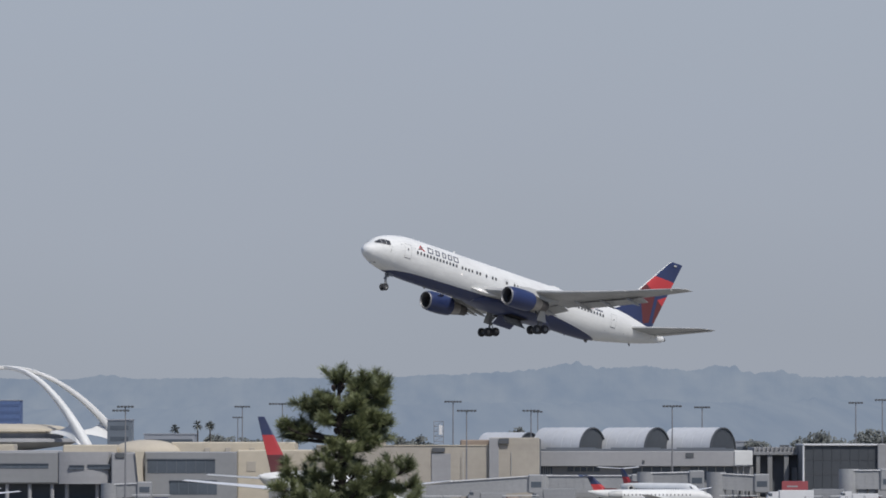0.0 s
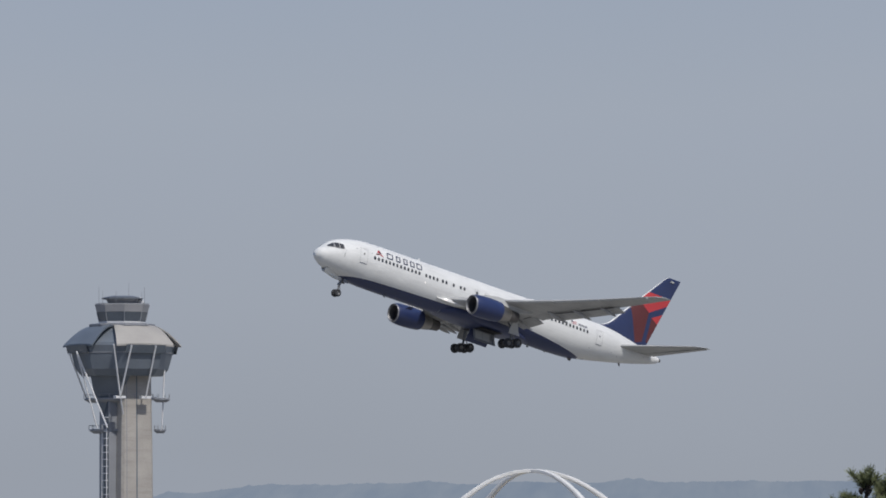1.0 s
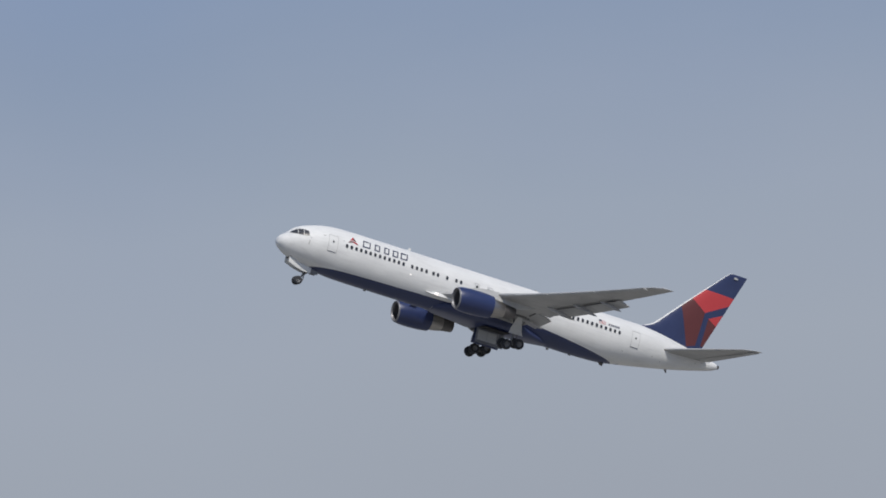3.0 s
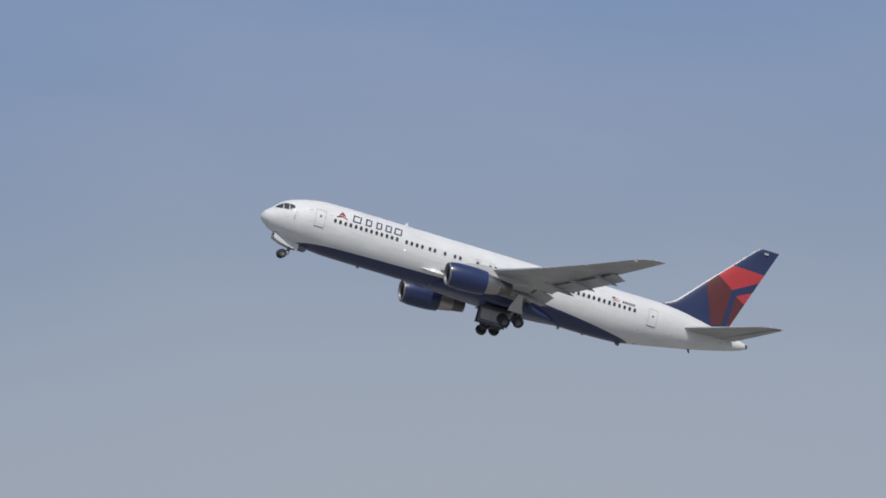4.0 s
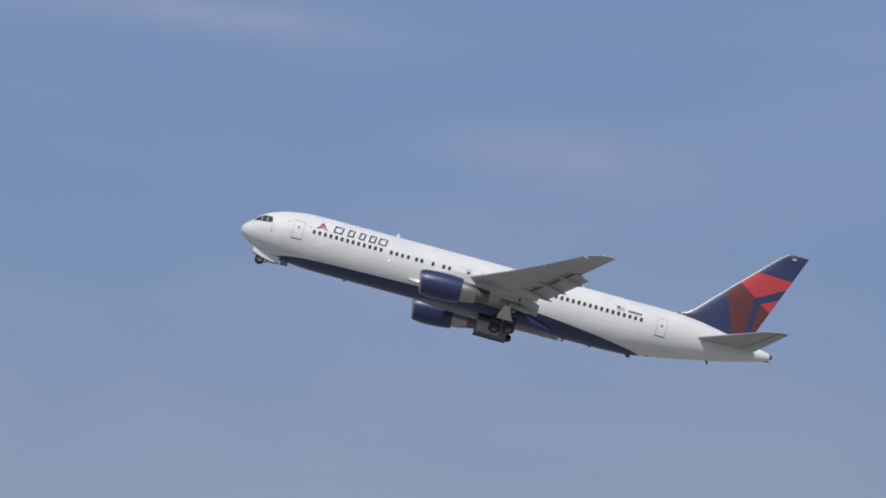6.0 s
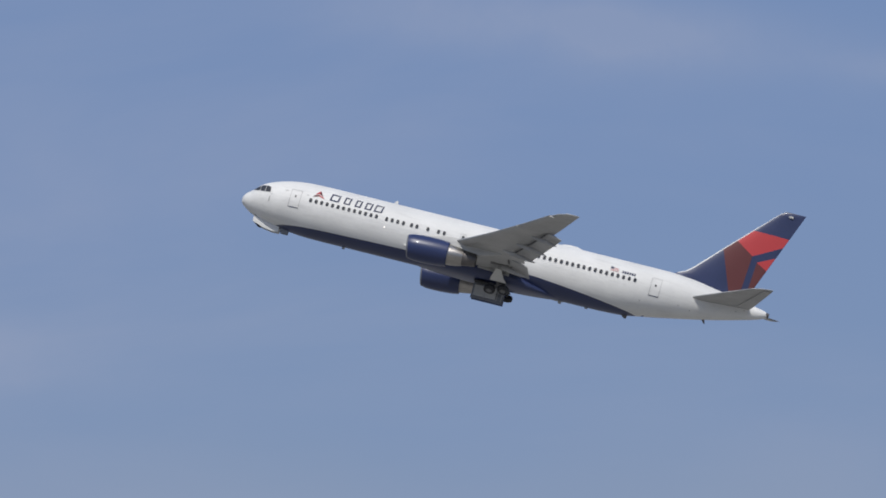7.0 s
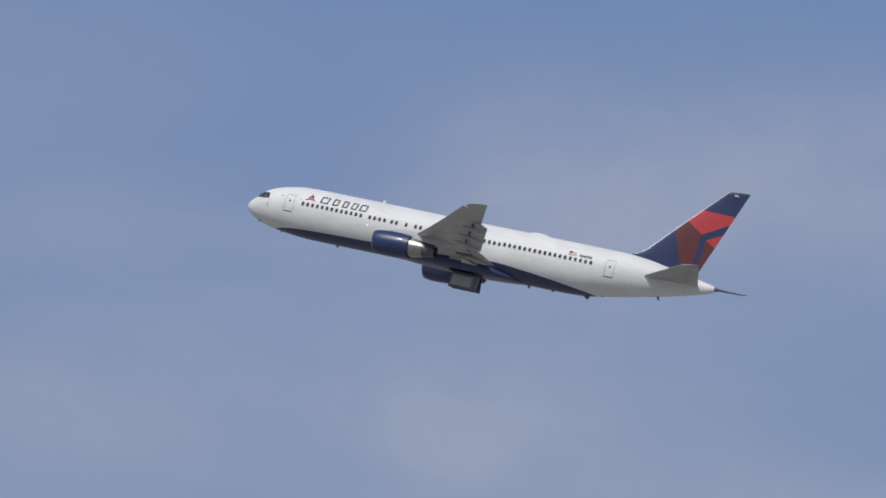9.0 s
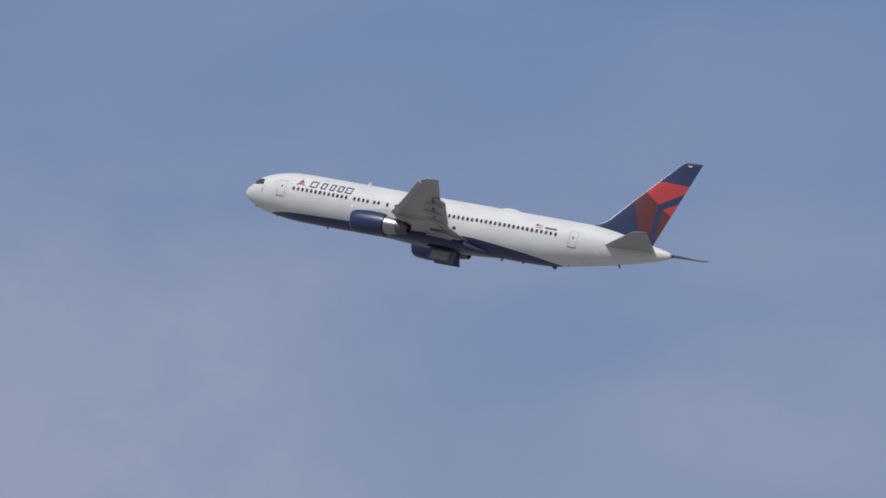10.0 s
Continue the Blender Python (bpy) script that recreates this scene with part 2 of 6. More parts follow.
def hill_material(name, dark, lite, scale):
    """Far hills, a plain backdrop of woods and paler clearings; their haze is put into a glowing colour."""
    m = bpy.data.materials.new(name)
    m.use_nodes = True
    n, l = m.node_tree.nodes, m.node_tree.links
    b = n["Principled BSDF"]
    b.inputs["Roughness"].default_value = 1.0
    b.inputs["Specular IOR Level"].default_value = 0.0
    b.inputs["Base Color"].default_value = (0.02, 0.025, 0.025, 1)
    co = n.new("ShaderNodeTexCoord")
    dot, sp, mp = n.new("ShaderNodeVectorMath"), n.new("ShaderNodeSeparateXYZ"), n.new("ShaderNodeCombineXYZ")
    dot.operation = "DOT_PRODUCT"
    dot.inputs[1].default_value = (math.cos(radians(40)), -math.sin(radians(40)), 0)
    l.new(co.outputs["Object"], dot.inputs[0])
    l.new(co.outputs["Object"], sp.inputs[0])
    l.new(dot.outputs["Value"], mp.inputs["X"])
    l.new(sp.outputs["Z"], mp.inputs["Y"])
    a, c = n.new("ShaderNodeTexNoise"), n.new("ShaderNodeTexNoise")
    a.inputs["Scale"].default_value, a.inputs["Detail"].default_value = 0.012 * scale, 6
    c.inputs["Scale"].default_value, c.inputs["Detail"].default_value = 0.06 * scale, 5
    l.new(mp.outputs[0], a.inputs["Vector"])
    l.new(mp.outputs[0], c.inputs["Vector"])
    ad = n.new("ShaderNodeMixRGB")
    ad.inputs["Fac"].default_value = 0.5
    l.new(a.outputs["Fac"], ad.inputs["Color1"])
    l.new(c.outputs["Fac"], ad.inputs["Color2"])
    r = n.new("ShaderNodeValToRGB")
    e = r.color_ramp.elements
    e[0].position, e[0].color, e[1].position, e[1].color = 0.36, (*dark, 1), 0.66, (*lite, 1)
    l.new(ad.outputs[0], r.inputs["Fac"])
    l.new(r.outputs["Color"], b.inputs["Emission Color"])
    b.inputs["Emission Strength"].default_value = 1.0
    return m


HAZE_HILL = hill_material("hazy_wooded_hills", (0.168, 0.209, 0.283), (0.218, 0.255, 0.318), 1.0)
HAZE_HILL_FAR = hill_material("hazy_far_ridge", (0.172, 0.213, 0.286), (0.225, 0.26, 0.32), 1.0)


# ---- building helpers ----
def mesh_from(bm, name, mats, smooth=True, angle=40):
    me = bpy.data.meshes.new(name)
    bmesh.ops.recalc_face_normals(bm, faces=bm.faces)
    bm.to_mesh(me)
    bm.free()
    for m in mats if isinstance(mats, (list, tuple)) else [mats]:
        me.materials.append(m)
    if smooth:
        me.shade_smooth()
        me.set_sharp_from_angle(angle=radians(angle))
    return me


def part(name, bm, mats, parent, label="", smooth=True, angle=40, at=None):
    ob = new(name, mesh_from(bm, name, mats, smooth, angle) if isinstance(bm, bmesh.types.BMesh) else bm)
    ob.parent = parent
    if at is not None:
        ob.matrix_basis = at
    if label:
        ob["label"] = label
    return ob


def box(bm, x0, x1, y0, y1, z0, z1, bevel=0.0, m=None):
    r = bmesh.ops.create_cube(bm, size=1, matrix=(m or Matrix()) @ Matrix.LocRotScale(((x0 + x1) / 2, (y0 + y1) / 2, (z0 + z1) / 2), None, (abs(x1 - x0), abs(y1 - y0), abs(z1 - z0))))
    if bevel:
        es = list({e for v in r["verts"] for e in v.link_edges})
        bmesh.ops.bevel(bm, geom=es, offset=bevel, segments=1, affect="EDGES", profile=0.5)
    return bm


def boxm(*a, **k):
    return box(bmesh.new(), *a, **k)


def tube(bm, p, q, r0, r1=None, seg=10, cap=True):
    p, q = Vector(p), Vector(q)
    d = q - p
    m = Matrix.Translation((p + q) / 2) @ d.to_track_quat("Z", "Y").to_matrix().to_4x4()
    bmesh.ops.create_cone(bm, cap_ends=cap, segments=seg, radius1=r0, radius2=r0 if r1 is None else r1, depth=d.length, matrix=m)
    return bm


def loft(bm, rings, close=True, cap=True, mat=None):
    """Skin a list of equal rings of points; mat(i, j) gives the slot of the face between ring i and i+1."""
    vs = [[bm.verts.new(p) for p in r] for r in rings]
    k = len(vs[0])
    for i in range(len(vs) - 1):
        for j in range(k if close else k - 1):
            f = bm.faces.new((vs[i][j], vs[i][(j + 1) % k], vs[i + 1][(j + 1) % k], vs[i + 1][j]))
            if mat:
                f.material_index = mat(i, j)
    if cap and close:
        bm.faces.new(vs[0])
        bm.faces.new(vs[-1])
    return bm


def hermite(xs, ys):
    """A smooth curve through stations."""
    xs, ys = np.array(xs, float), np.array(ys, float)
    d = np.diff(ys) / np.diff(xs)
    g = np.concatenate([[d[0]], np.where(d[1:] * d[:-1] > 0, 2 * d[1:] * d[:-1] / (d[1:] + d[:-1] + 1e-12), 0), [d[-1]]])

    def f(x):
        i = int(np.clip(np.searchsorted(xs, x) - 1, 0, len(xs) - 2))
        h = xs[i + 1] - xs[i]
        t = min(1, max(0, (x - xs[i]) / h))
        return float((2 * t**3 - 3 * t**2 + 1) * ys[i] + (t**3 - 2 * t**2 + t) * h * g[i] + (3 * t**2 - 2 * t**3) * ys[i + 1] + (t**3 - t**2) * h * g[i + 1])
    return f


def revolve(bm, prof, seg=36, m=None, mat=None):
    """Turn a profile of (x, radius) about the x axis."""
    rings = []
    for x, r in prof:
        ring = [Vector((x, r * math.cos(2 * math.pi * k / seg), r * math.sin(2 * math.pi * k / seg))) for k in range(seg)]
        rings.append([m @ p for p in ring] if m else ring)
    return loft(bm, rings, cap=False, mat=mat)


def empty(name, m, label, category, group="", kind=""):
    ob = new(name)
    ob.matrix_world = m
    return tagged(ob, label, category, group, kind)


# ---- the departing airliner: x aft from the nose, y to its starboard side, z up ----
f_top = hermite([0, .12, .4, 1.0, 1.6, 2.4, 3.5, 4.8, 6.4, 9, 43, 45.5, 48.5, 50.5, 52.5, 53.4, 53.75], [-.62, -.22, .1, .6, 1.2, 1.66, 2.05, 2.36, 2.56, 2.62, 2.62, 2.45, 1.97, 1.6, 1.24, 1.06, .9])
f_bot = hermite([0, .12, .4, 1.0, 2.0, 3.3, 4.8, 7.6, 10, 36, 39.4, 41.6, 44.9, 48.2, 50.9, 53.3, 53.75], [-.62, -1.0, -1.25, -1.66, -2.06, -2.4, -2.62, -2.84, -2.86, -2.86, -2.76, -2.42, -1.8, -1.12, -.46, .24, .5])
f_half = hermite([0, .12, .4, 1.0, 1.6, 2.4, 3.5, 4.8, 6.4, 8.5, 36, 39, 41.6, 45, 48, 51, 53.3, 53.75], [0, .42, .78, 1.22, 1.56, 1.9, 2.2, 2.4, 2.49, 2.515, 2.515, 2.45, 2.27, 1.87, 1.36, .78, .38, .2])
f_paint = hermite([3.3, 3.8, 5.0, 7.5, 16, 20, 24, 28, 30, 33, 36.3, 40, 41.9], [-2.6, -2.5, -2.3, -2.12, -1.93, -1.86, -1.7, -1.38, -1.4, -1.62, -1.95, -2.39, -2.6])


def skin(s, z, side=-1, lift=0.0):
    """The point of the fuselage skin at station s and height z, lifted off it."""
    zt, zb, h = f_top(s), f_bot(s), f_half(s)
    c, b = (zt + zb) / 2, (zt - zb) / 2
    k = max(-0.999, min(0.999, (z - c) / b))
    y = h * math.sqrt(1 - k * k)
    nrm = Vector((0, y / h**2, k / b)).normalized()
    return Vector((s, side * (y + lift * nrm.y), z + lift * nrm.z))


def skin_patch(bm, s0, s1, z0, z1, side=-1, lift=0.012, nx=3, nz=5, shear=0.0, round_=0.0, mat=0):
    """A panel that follows the fuselage skin."""
    g = []
    for i in range(nx + 1):
        col = []
        for j in range(nz + 1):
            u, v = i / nx, j / nz
            if round_:
                e = abs(2 * u - 1)
                v = 0.5 + (v - 0.5) * (1 - round_ * e**4)
            z = z0 + (z1 - z0) * v
            col.append(bm.verts.new(skin(s0 + (s1 - s0) * u + shear * (z - z0), z, side, lift)))
        g.append(col)
    for i in range(nx):
        for j in range(nz):
            bm.faces.new((g[i][j], g[i + 1][j], g[i + 1][j + 1], g[i][j + 1])).material_index = mat
    return bm


def fuselage_mesh():
    bm = bmesh.new()
    ss = sorted({round(x, 3) for x in (*np.linspace(0.02, 1, 14) ** 2 * 3, *np.linspace(3, 9, 22), *np.linspace(9, 36, 46), *np.linspace(36, 53.75, 46))})
    rings, nu, nl = [], 18, 9
    for s in ss:
        zt, zb, h = f_top(s), f_bot(s), f_half(s)
        c, b = (zt + zb) / 2, (zt - zb) / 2
        zp = f_paint(s) if 3.3 < s < 41.9 else zb
        k = max(-1, min(1, (zp - c) / b))
        a_split = math.acos(k) if 3.3 < s < 41.9 else math.pi * 0.93
        half = [a_split * i / nu for i in range(nu)] + [a_split + (math.pi - a_split) * i / nl for i in range(nl + 1)]
        left = [Vector((s, -h * math.sin(a), c + b * math.cos(a))) for a in half]
        right = [Vector((p.x, -p.y, p.z)) for p in left[-2:0:-1]]
        rings.append(left + right)
    k = len(rings[0])

    def slot(i, j):
        low = nu <= j < k - nu
        return 1 if low and 3.3 < ss[i] and ss[i + 1] < 41.95 else 0
    return mesh_from(loft(bm, rings, mat=slot), "fuselage", [WHITE, NAVY])


def foil(chord, thick, n=11):
    """Upper and lower outline of an aerofoil, from the trailing edge round the nose and back: (x, z)."""
    up, lo = [], []
    for i in range(n + 1):
        x = 0.5 * (1 - math.cos(math.pi * i / n))
        t = 5 * thick * (0.2969 * math.sqrt(x) - 0.126 * x - 0.3516 * x**2 + 0.2843 * x**3 - 0.1015 * x**4)
        up.append((x * chord, (t + 0.02 * math.sin(math.pi * x)) * chord))
        lo.append((x * chord, (-t * 0.85 + 0.02 * math.sin(math.pi * x)) * chord))
    return up[::-1] + lo[1:-1]


def wing_le(y):
    return 17.3 + 0.696 * y if y > 4 else 20.08 - (4 - y) * 0.9


def wing_te(y):
    return 29.35 if y < 8 else 29.35 + (y - 8) * 0.41


def wing_z(y):
    w = max(0, y - 2.2)
    return -1.45 + 0.096 * w + 0.0027 * w * w


def wing_mesh(side):
    bm = bmesh.new()
    rings = []
    for y in (0.8, 2.2, 3.2, 4, 5.5, 8, 10, 12.5, 15, 17.5, 20, 22, 23.2, 23.55, 23.75):
        le, te = wing_le(y), wing_te(y)
        if y > 23:
            le += (y - 23) * 1.1
        c = te - le
        th = 0.15 - 0.05 * min(1, y / 12) - (0.04 if y > 23.6 else 0)
        tw = radians(3.0 - 4.5 * y / 23.8)
        rings.append([Vector((le + x * math.cos(tw) + z * math.sin(tw), side * y, wing_z(y) + z * math.cos(tw) - (x - 0.3 * c) * math.sin(tw))) for x, z in foil(c, th)])
    return mesh_from(loft(bm, rings), "wing", [WING_GREY])


def surface_strip(bm, y0, y1, fwd, chord, drop, thick, side, droop, n=5):
    """A flap or slat: a thin tapered aerofoil panel along the wing; fwd gives its leading edge."""
    rings = []
    for i in range(n + 1):
        y = y0 + (y1 - y0) * i / n
        c = chord(y)
        ring = []
        for x, z in foil(c, thick, 6):
            ring.append(Vector((fwd(y) + x * math.cos(droop) + z * math.sin(droop), side * y, wing_z(y) + drop + z * math.cos(droop) - x * math.sin(droop))))
        rings.append(ring)
    return loft(bm, rings)


def fin_mesh():
    """The tail fin, cut along the edges of its painted shapes."""
    bm = bmesh.new()
    rings = []
    zs = [1.4, 2.2, 2.75, 3.1, 3.5, 4.2, 5, 6, 7, 8, 9, 10, 10.8, 11.15, 11.26]
    le = hermite([1.4, 2.2, 2.72, 3.0, 3.35, 4.2, 6, 11.26], [42.6, 43.2, 43.9, 44.55, 45.1, 45.95, 47.66, 52.85])
    te = hermite([1.4, 11.26], [51.15, 55.03])
    for z in zs:
        a, b = le(z), te(z)
        if z > 11.1:
            a += (z - 11.1) * 1.5
        c = b - a
        th = min(0.1, 0.62 / c) * (0.55 if z > 11.2 else 1)
        up = foil(c, th, 18)
        rings.append([Vector((a + x, w - 0.02 * c * math.sin(math.pi * x / c), z)) for x, w in up])
    loft(bm, rings, mat=lambda i, j: 3 if zs[i] > 2.5 and j in (16, 17, 18, 19) else 0)
    A = [(48.96, 7.33), (50.34, 8.66), (53.98, 8.6), (53.6, 7.65), (50.85, 6.1)]
    B = [(48.96, 7.33), (50.85, 6.1), (50.57, 2.3), (49.5, 1.9), (47.9, 6.12)]
    C = [(51.43, 5.59), (53.12, 6.45), (52.55, 5.0)]
    D = [(51.43, 5.59), (52.55, 5.0), (51.6, 2.4), (51.2, 2.4)]
    for poly in (A, B, C, D):
        for (x0, z0), (x1, z1) in zip(poly, poly[1:] + poly[:1]):
            nrm = Vector((z1 - z0, 0, x0 - x1)).normalized()
            bmesh.ops.bisect_plane(bm, geom=bm.verts[:] + bm.edges[:] + bm.faces[:], dist=1e-4, plane_co=(x0, 0, z0), plane_no=nrm)

    def inside(x, z, poly):
        s = [(x1 - x0) * (z - z0) - (z1 - z0) * (x - x0) for (x0, z0), (x1, z1) in zip(poly, poly[1:] + poly[:1])]
        return all(v < 0 for v in s) or all(v > 0 for v in s)
    for f in bm.faces:
        p = f.calc_center_median()
        if f.material_index == 3:
            continue
        if inside(p.x, p.z, A) or inside(p.x, p.z, C):
            f.material_index = 1
        elif inside(p.x, p.z, B) or inside(p.x, p.z, D):
            f.material_index = 2
    return mesh_from(bm, "tail_fin", [NAVY, RED, MAROON, WHITE], angle=50)


def wheel_mesh(r, w):
    bm = bmesh.new()
    prof = [(-w * .5, r * .5), (-w * .5, r * .72), (-w * .44, r * .9), (-w * .3, r * .98), (0, r), (w * .3, r * .98), (w * .44, r * .9), (w * .5, r * .72), (w * .5, r * .5)]
    return mesh_from(revolve(bm, prof, 22, Matrix.Rotation(radians(90), 4, "Z")), "tyre", [RUBBER])


def rim_mesh(r, w):
    bm = bmesh.new()
    prof = [(-w * .3, 0.001), (-w * .34, r * .22), (-w * .22, r * .26), (-w * .3, r * .44), (-w * .46, r * .52), (w * .46, r * .52), (w * .3, r * .44), (w * .22, r * .26), (w * .34, r * .22), (w * .3, 0.001)]
    return mesh_from(revolve(bm, prof, 18, Matrix.Rotation(radians(90), 4, "Z")), "rim", [STEEL])


def engine(parent, side):
    y0, z0 = side * 7.92, -2.42
    m = pose(18.35, y0, z0, 0, -2.0, 0)
    bm = bmesh.new()
    rings = []
    for x, r in [(0.14, 1.17), (0.34, 1.235), (0.7, 1.30), (1.4, 1.345), (2.3, 1.35), (3.2, 1.32), (4.0, 1.235), (4.12, 1.22), (4.1, 1.15), (3.4, 1.12)]:
        rings.append([Vector((x + 0.13 * max(0, 1 - x / 3) * -math.sin(a) * r, r * math.cos(a), r * math.sin(a) * (1.0 if math.sin(a) > 0 else 0.98))) for a in np.linspace(0, 2 * math.pi, 41)[:-1]])
    nac = part("engine_nacelle", loft(bm, rings, cap=False), ENGINE_BLUE, parent, "glossy blue engine cowling", at=m)
    bm = bmesh.new()
    rings = []
    for x, r in [(0.15, 1.172), (0.08, 1.14), (0.02, 1.10), (0.0, 1.05), (0.06, 1.0), (0.3, 0.96), (0.9, 0.98), (1.36, 1.02)]:
        rings.append([Vector((x + 0.13 * max(0, 1 - x / 3) * -math.sin(a) * r, r * math.cos(a), r * math.sin(a))) for a in np.linspace(0, 2 * math.pi, 41)[:-1]])
    part("inlet_lip", loft(bm, rings, cap=False, mat=lambda i, j: 0 if i < 5 else 1), [LIP, GAP_GREY], nac, "worn metal inlet lip")
    bm = bmesh.new()
    for k in range(30):
        a = 2 * math.pi * k / 30
        mk = Matrix.Rotation(a, 4, "X")
        q = [mk @ Vector(p) for p in ((1.10, -.06, .25), (1.22, .06, .25), (1.26, .12, .99), (1.02, -.10, .99))]
        bm.faces.new([bm.verts.new(p) for p in q])
    part("fan", bm, DARK_METAL, nac, "dark fan blades", smooth=False)
    part("fan_backing", revolve(bmesh.new(), [(1.35, 0.0), (1.35, 1.0)], 30), GAP_GREY, nac)
    part("spinner", revolve(bmesh.new(), [(.62, .0), (.7, .1), (.9, .22), (1.2, .3)], 20), DARK_METAL, nac)
    part("core_cowl", revolve(bmesh.new(), [(3.3, 1.06), (4.1, 1.03), (4.7, .98), (5.25, .90), (5.62, .83), (5.62, .74), (5.0, .7)], 32), SILVER, nac, "bare metal core cowling")
    part("exhaust_nozzle", revolve(bmesh.new(), [(5.5, .80), (6.0, .745), (6.5, .69), (6.95, .64), (6.95, .60), (6.0, .62)], 28), DARK_METAL, nac, "heat-darkened exhaust nozzle")
    part("exhaust_plug", revolve(bmesh.new(), [(5.9, .55), (6.3, .42), (6.7, .24), (6.9, .05), (6.91, .0)], 20), DARK_METAL, nac)
    bm = bmesh.new()
    rings = []
    for x, zb, zt, w in [(1.0, 1.28, 1.36, .06), (2.2, 1.2, 1.62, .2), (3.6, 1.0, 1.78, .26), (5.2, .55, 1.75, .28), (6.8, .45, 1.5, .26), (8.6, .85, 1.4, .16), (9.6, 1.2, 1.35, .05)]:
        rings.append([Vector((x, -w, zb)), Vector((x, -w * 1.1, (zb + zt) / 2)), Vector((x, -w * .6, zt)), Vector((x, w * .6, zt)), Vector((x, w * 1.1, (zb + zt) / 2)), Vector((x, w, zb))])
    part("pylon", loft(bm, rings), PALE_GREY, nac, "pale grey engine pylon")
    bm = bmesh.new()
    loft(bm, [[Vector((1.0, -side * 1.12, .75)), Vector((1.0, -side * 1.14, .7)), Vector((1.9, -side * 1.17, .7)), Vector((1.9, -side * 1.16, .76))], [Vector((1.35, -side * 1.4, 1.02)), Vector((1.35, -side * 1.42, 1.0)), Vector((1.95, -side * 1.42, 1.0)), Vector((1.95, -side * 1.4, 1.03))]])
    part("strake", bm, ENGINE_BLUE, nac)
    return nac


def airliner():
    plane = empty("airliner", Matrix(), "white twin-engine airliner with navy belly and red tail, climbing away", "airplane")
    body = part("fuselage", fuselage_mesh(), None, plane, "white fuselage with navy belly")
    # cabin windows, both sides, following the skin
    rows = [7.09 + .566 * i for i in range(13)] + [14.93, 15.5, 16.08, 16.66, 17.5, 18.05, 19.18, 20.28, 20.86, 22.8] + [24.2 + .578 * i for i in range(29)]
    for side in (-1, 1):
        shared = mesh_from(skin_patch(bmesh.new(), 20 - .145, 20 + .145, .33, .75, side, .035, 3, 4, round_=.3), "cabin_window", [GLASS])
        for s in rows:
            if s < 37.5:
                part("cabin_window", shared, None, body, at=Matrix.Translation((s - 20, 0, 0.01 + (0.07 if s > 30 else 0))))
            else:
                part("cabin_window", skin_patch(bmesh.new(), s - .145, s + .145, .41, .82, side, .035, 3, 4, round_=.3), GLASS, body)
    # doors: thin gap outlines with a dark sill, and their small panes
    for side in (-1, 1):
        for s0, s1, z0, z1 in ((4.98, 6.06, -.58, 1.28), (42.0, 43.02, -.5, 1.32), (22.5, 23.1, -.1, .95), (24.05, 24.65, -.1, .95)):
            bm = bmesh.new()
            w = .035
            skin_patch(bm, s0, s0 + w, z0, z1, side, .028, 1, 8)
            skin_patch(bm, s1 - w, s1, z0, z1, side, .028, 1, 8)
            skin_patch(bm, s0 + w, s1 - w, z1 - w, z1, side, .028, 4, 1)
            skin_patch(bm, s0 + w, s1 - w, z0, z0 + .07, side, .028, 4, 1, mat=1)
            d = part("cabin_door", bm, [LINE, LETTER], body, "closed cabin door outlined by a gap", angle=70)
            if z1 > 1:
                mid = (s0 + s1) / 2
                part("door_window", skin_patch(bmesh.new(), mid - .08, mid + .08, .48, .7, side, .035, 2, 2), GLASS, d)
        for s0, s1, z0, z1 in ((9.6, 12.3, -2.05, -.35), (34.0, 36.2, -1.55, -.1)) if side > 0 else ():
            bm = bmesh.new()
            skin_patch(bm, s0, s0 + .03, z0, z1, side, .028, 1, 8)
            skin_patch(bm, s1 - .03, s1, z0, z1, side, .028, 1, 8)
            skin_patch(bm, s0, s1, z1 - .03, z1, side, .03, 6, 1)
            part("cargo_door", bm, [LINE], body)
        # flight-deck panes
        for quad in (((1.05, .42), (1.72, .42), (1.72, 1.02), (1.14, .58)), ((1.78, .42), (2.28, .42), (2.28, 1.10), (1.78, 1.05)), ((2.34, .43), (2.88, .48), (2.80, 1.02), (2.34, 1.10))):
            bm, n = bmesh.new(), 5
            g = [[bm.verts.new(skin(*(Vector(quad[0]).lerp(Vector(quad[1]), u / n)).lerp(Vector(quad[3]).lerp(Vector(quad[2]), u / n), v / n), side, .04)) for v in range(n + 1)] for u in range(n + 1)]
            for u in range(n):
                for v in range(n):
                    bm.faces.new((g[u][v], g[u + 1][v], g[u + 1][v + 1], g[u][v + 1]))
            part("cockpit_window", bm, GLASS, body, "dark flight-deck pane", angle=80)
        # emblem and lettering as plain shapes
        c = 7.78 if side < 0 else 14.0
        bm = bmesh.new()
        upper = (((-.40, 1.24), (0, 1.40), (0, 1.76)), ((0, 1.40), (.40, 1.24), (0, 1.76)))
        lower = (((-.62, .97), (0, 1.16), (0, 1.30), (-.47, 1.14)), ((0, 1.16), (.62, .97), (.47, 1.14), (0, 1.30)))
        for k, poly in enumerate(upper + lower):
            corners = [Vector(p) for p in poly] + ([Vector(poly[-1])] if len(poly) == 3 else [])
            g = [[bm.verts.new(skin(c + q.x, q.y, side, .035)) for v in range(5)
                  for q in [corners[0].lerp(corners[1], u / 4).lerp(corners[3].lerp(corners[2], u / 4), v / 4)]] for u in range(5)]
            for u in range(4):
                for v in range(4):
                    bm.faces.new((g[u][v], g[u + 1][v], g[u + 1][v + 1], g[u][v + 1])).material_index = (0, 1, 1, 0)[k]
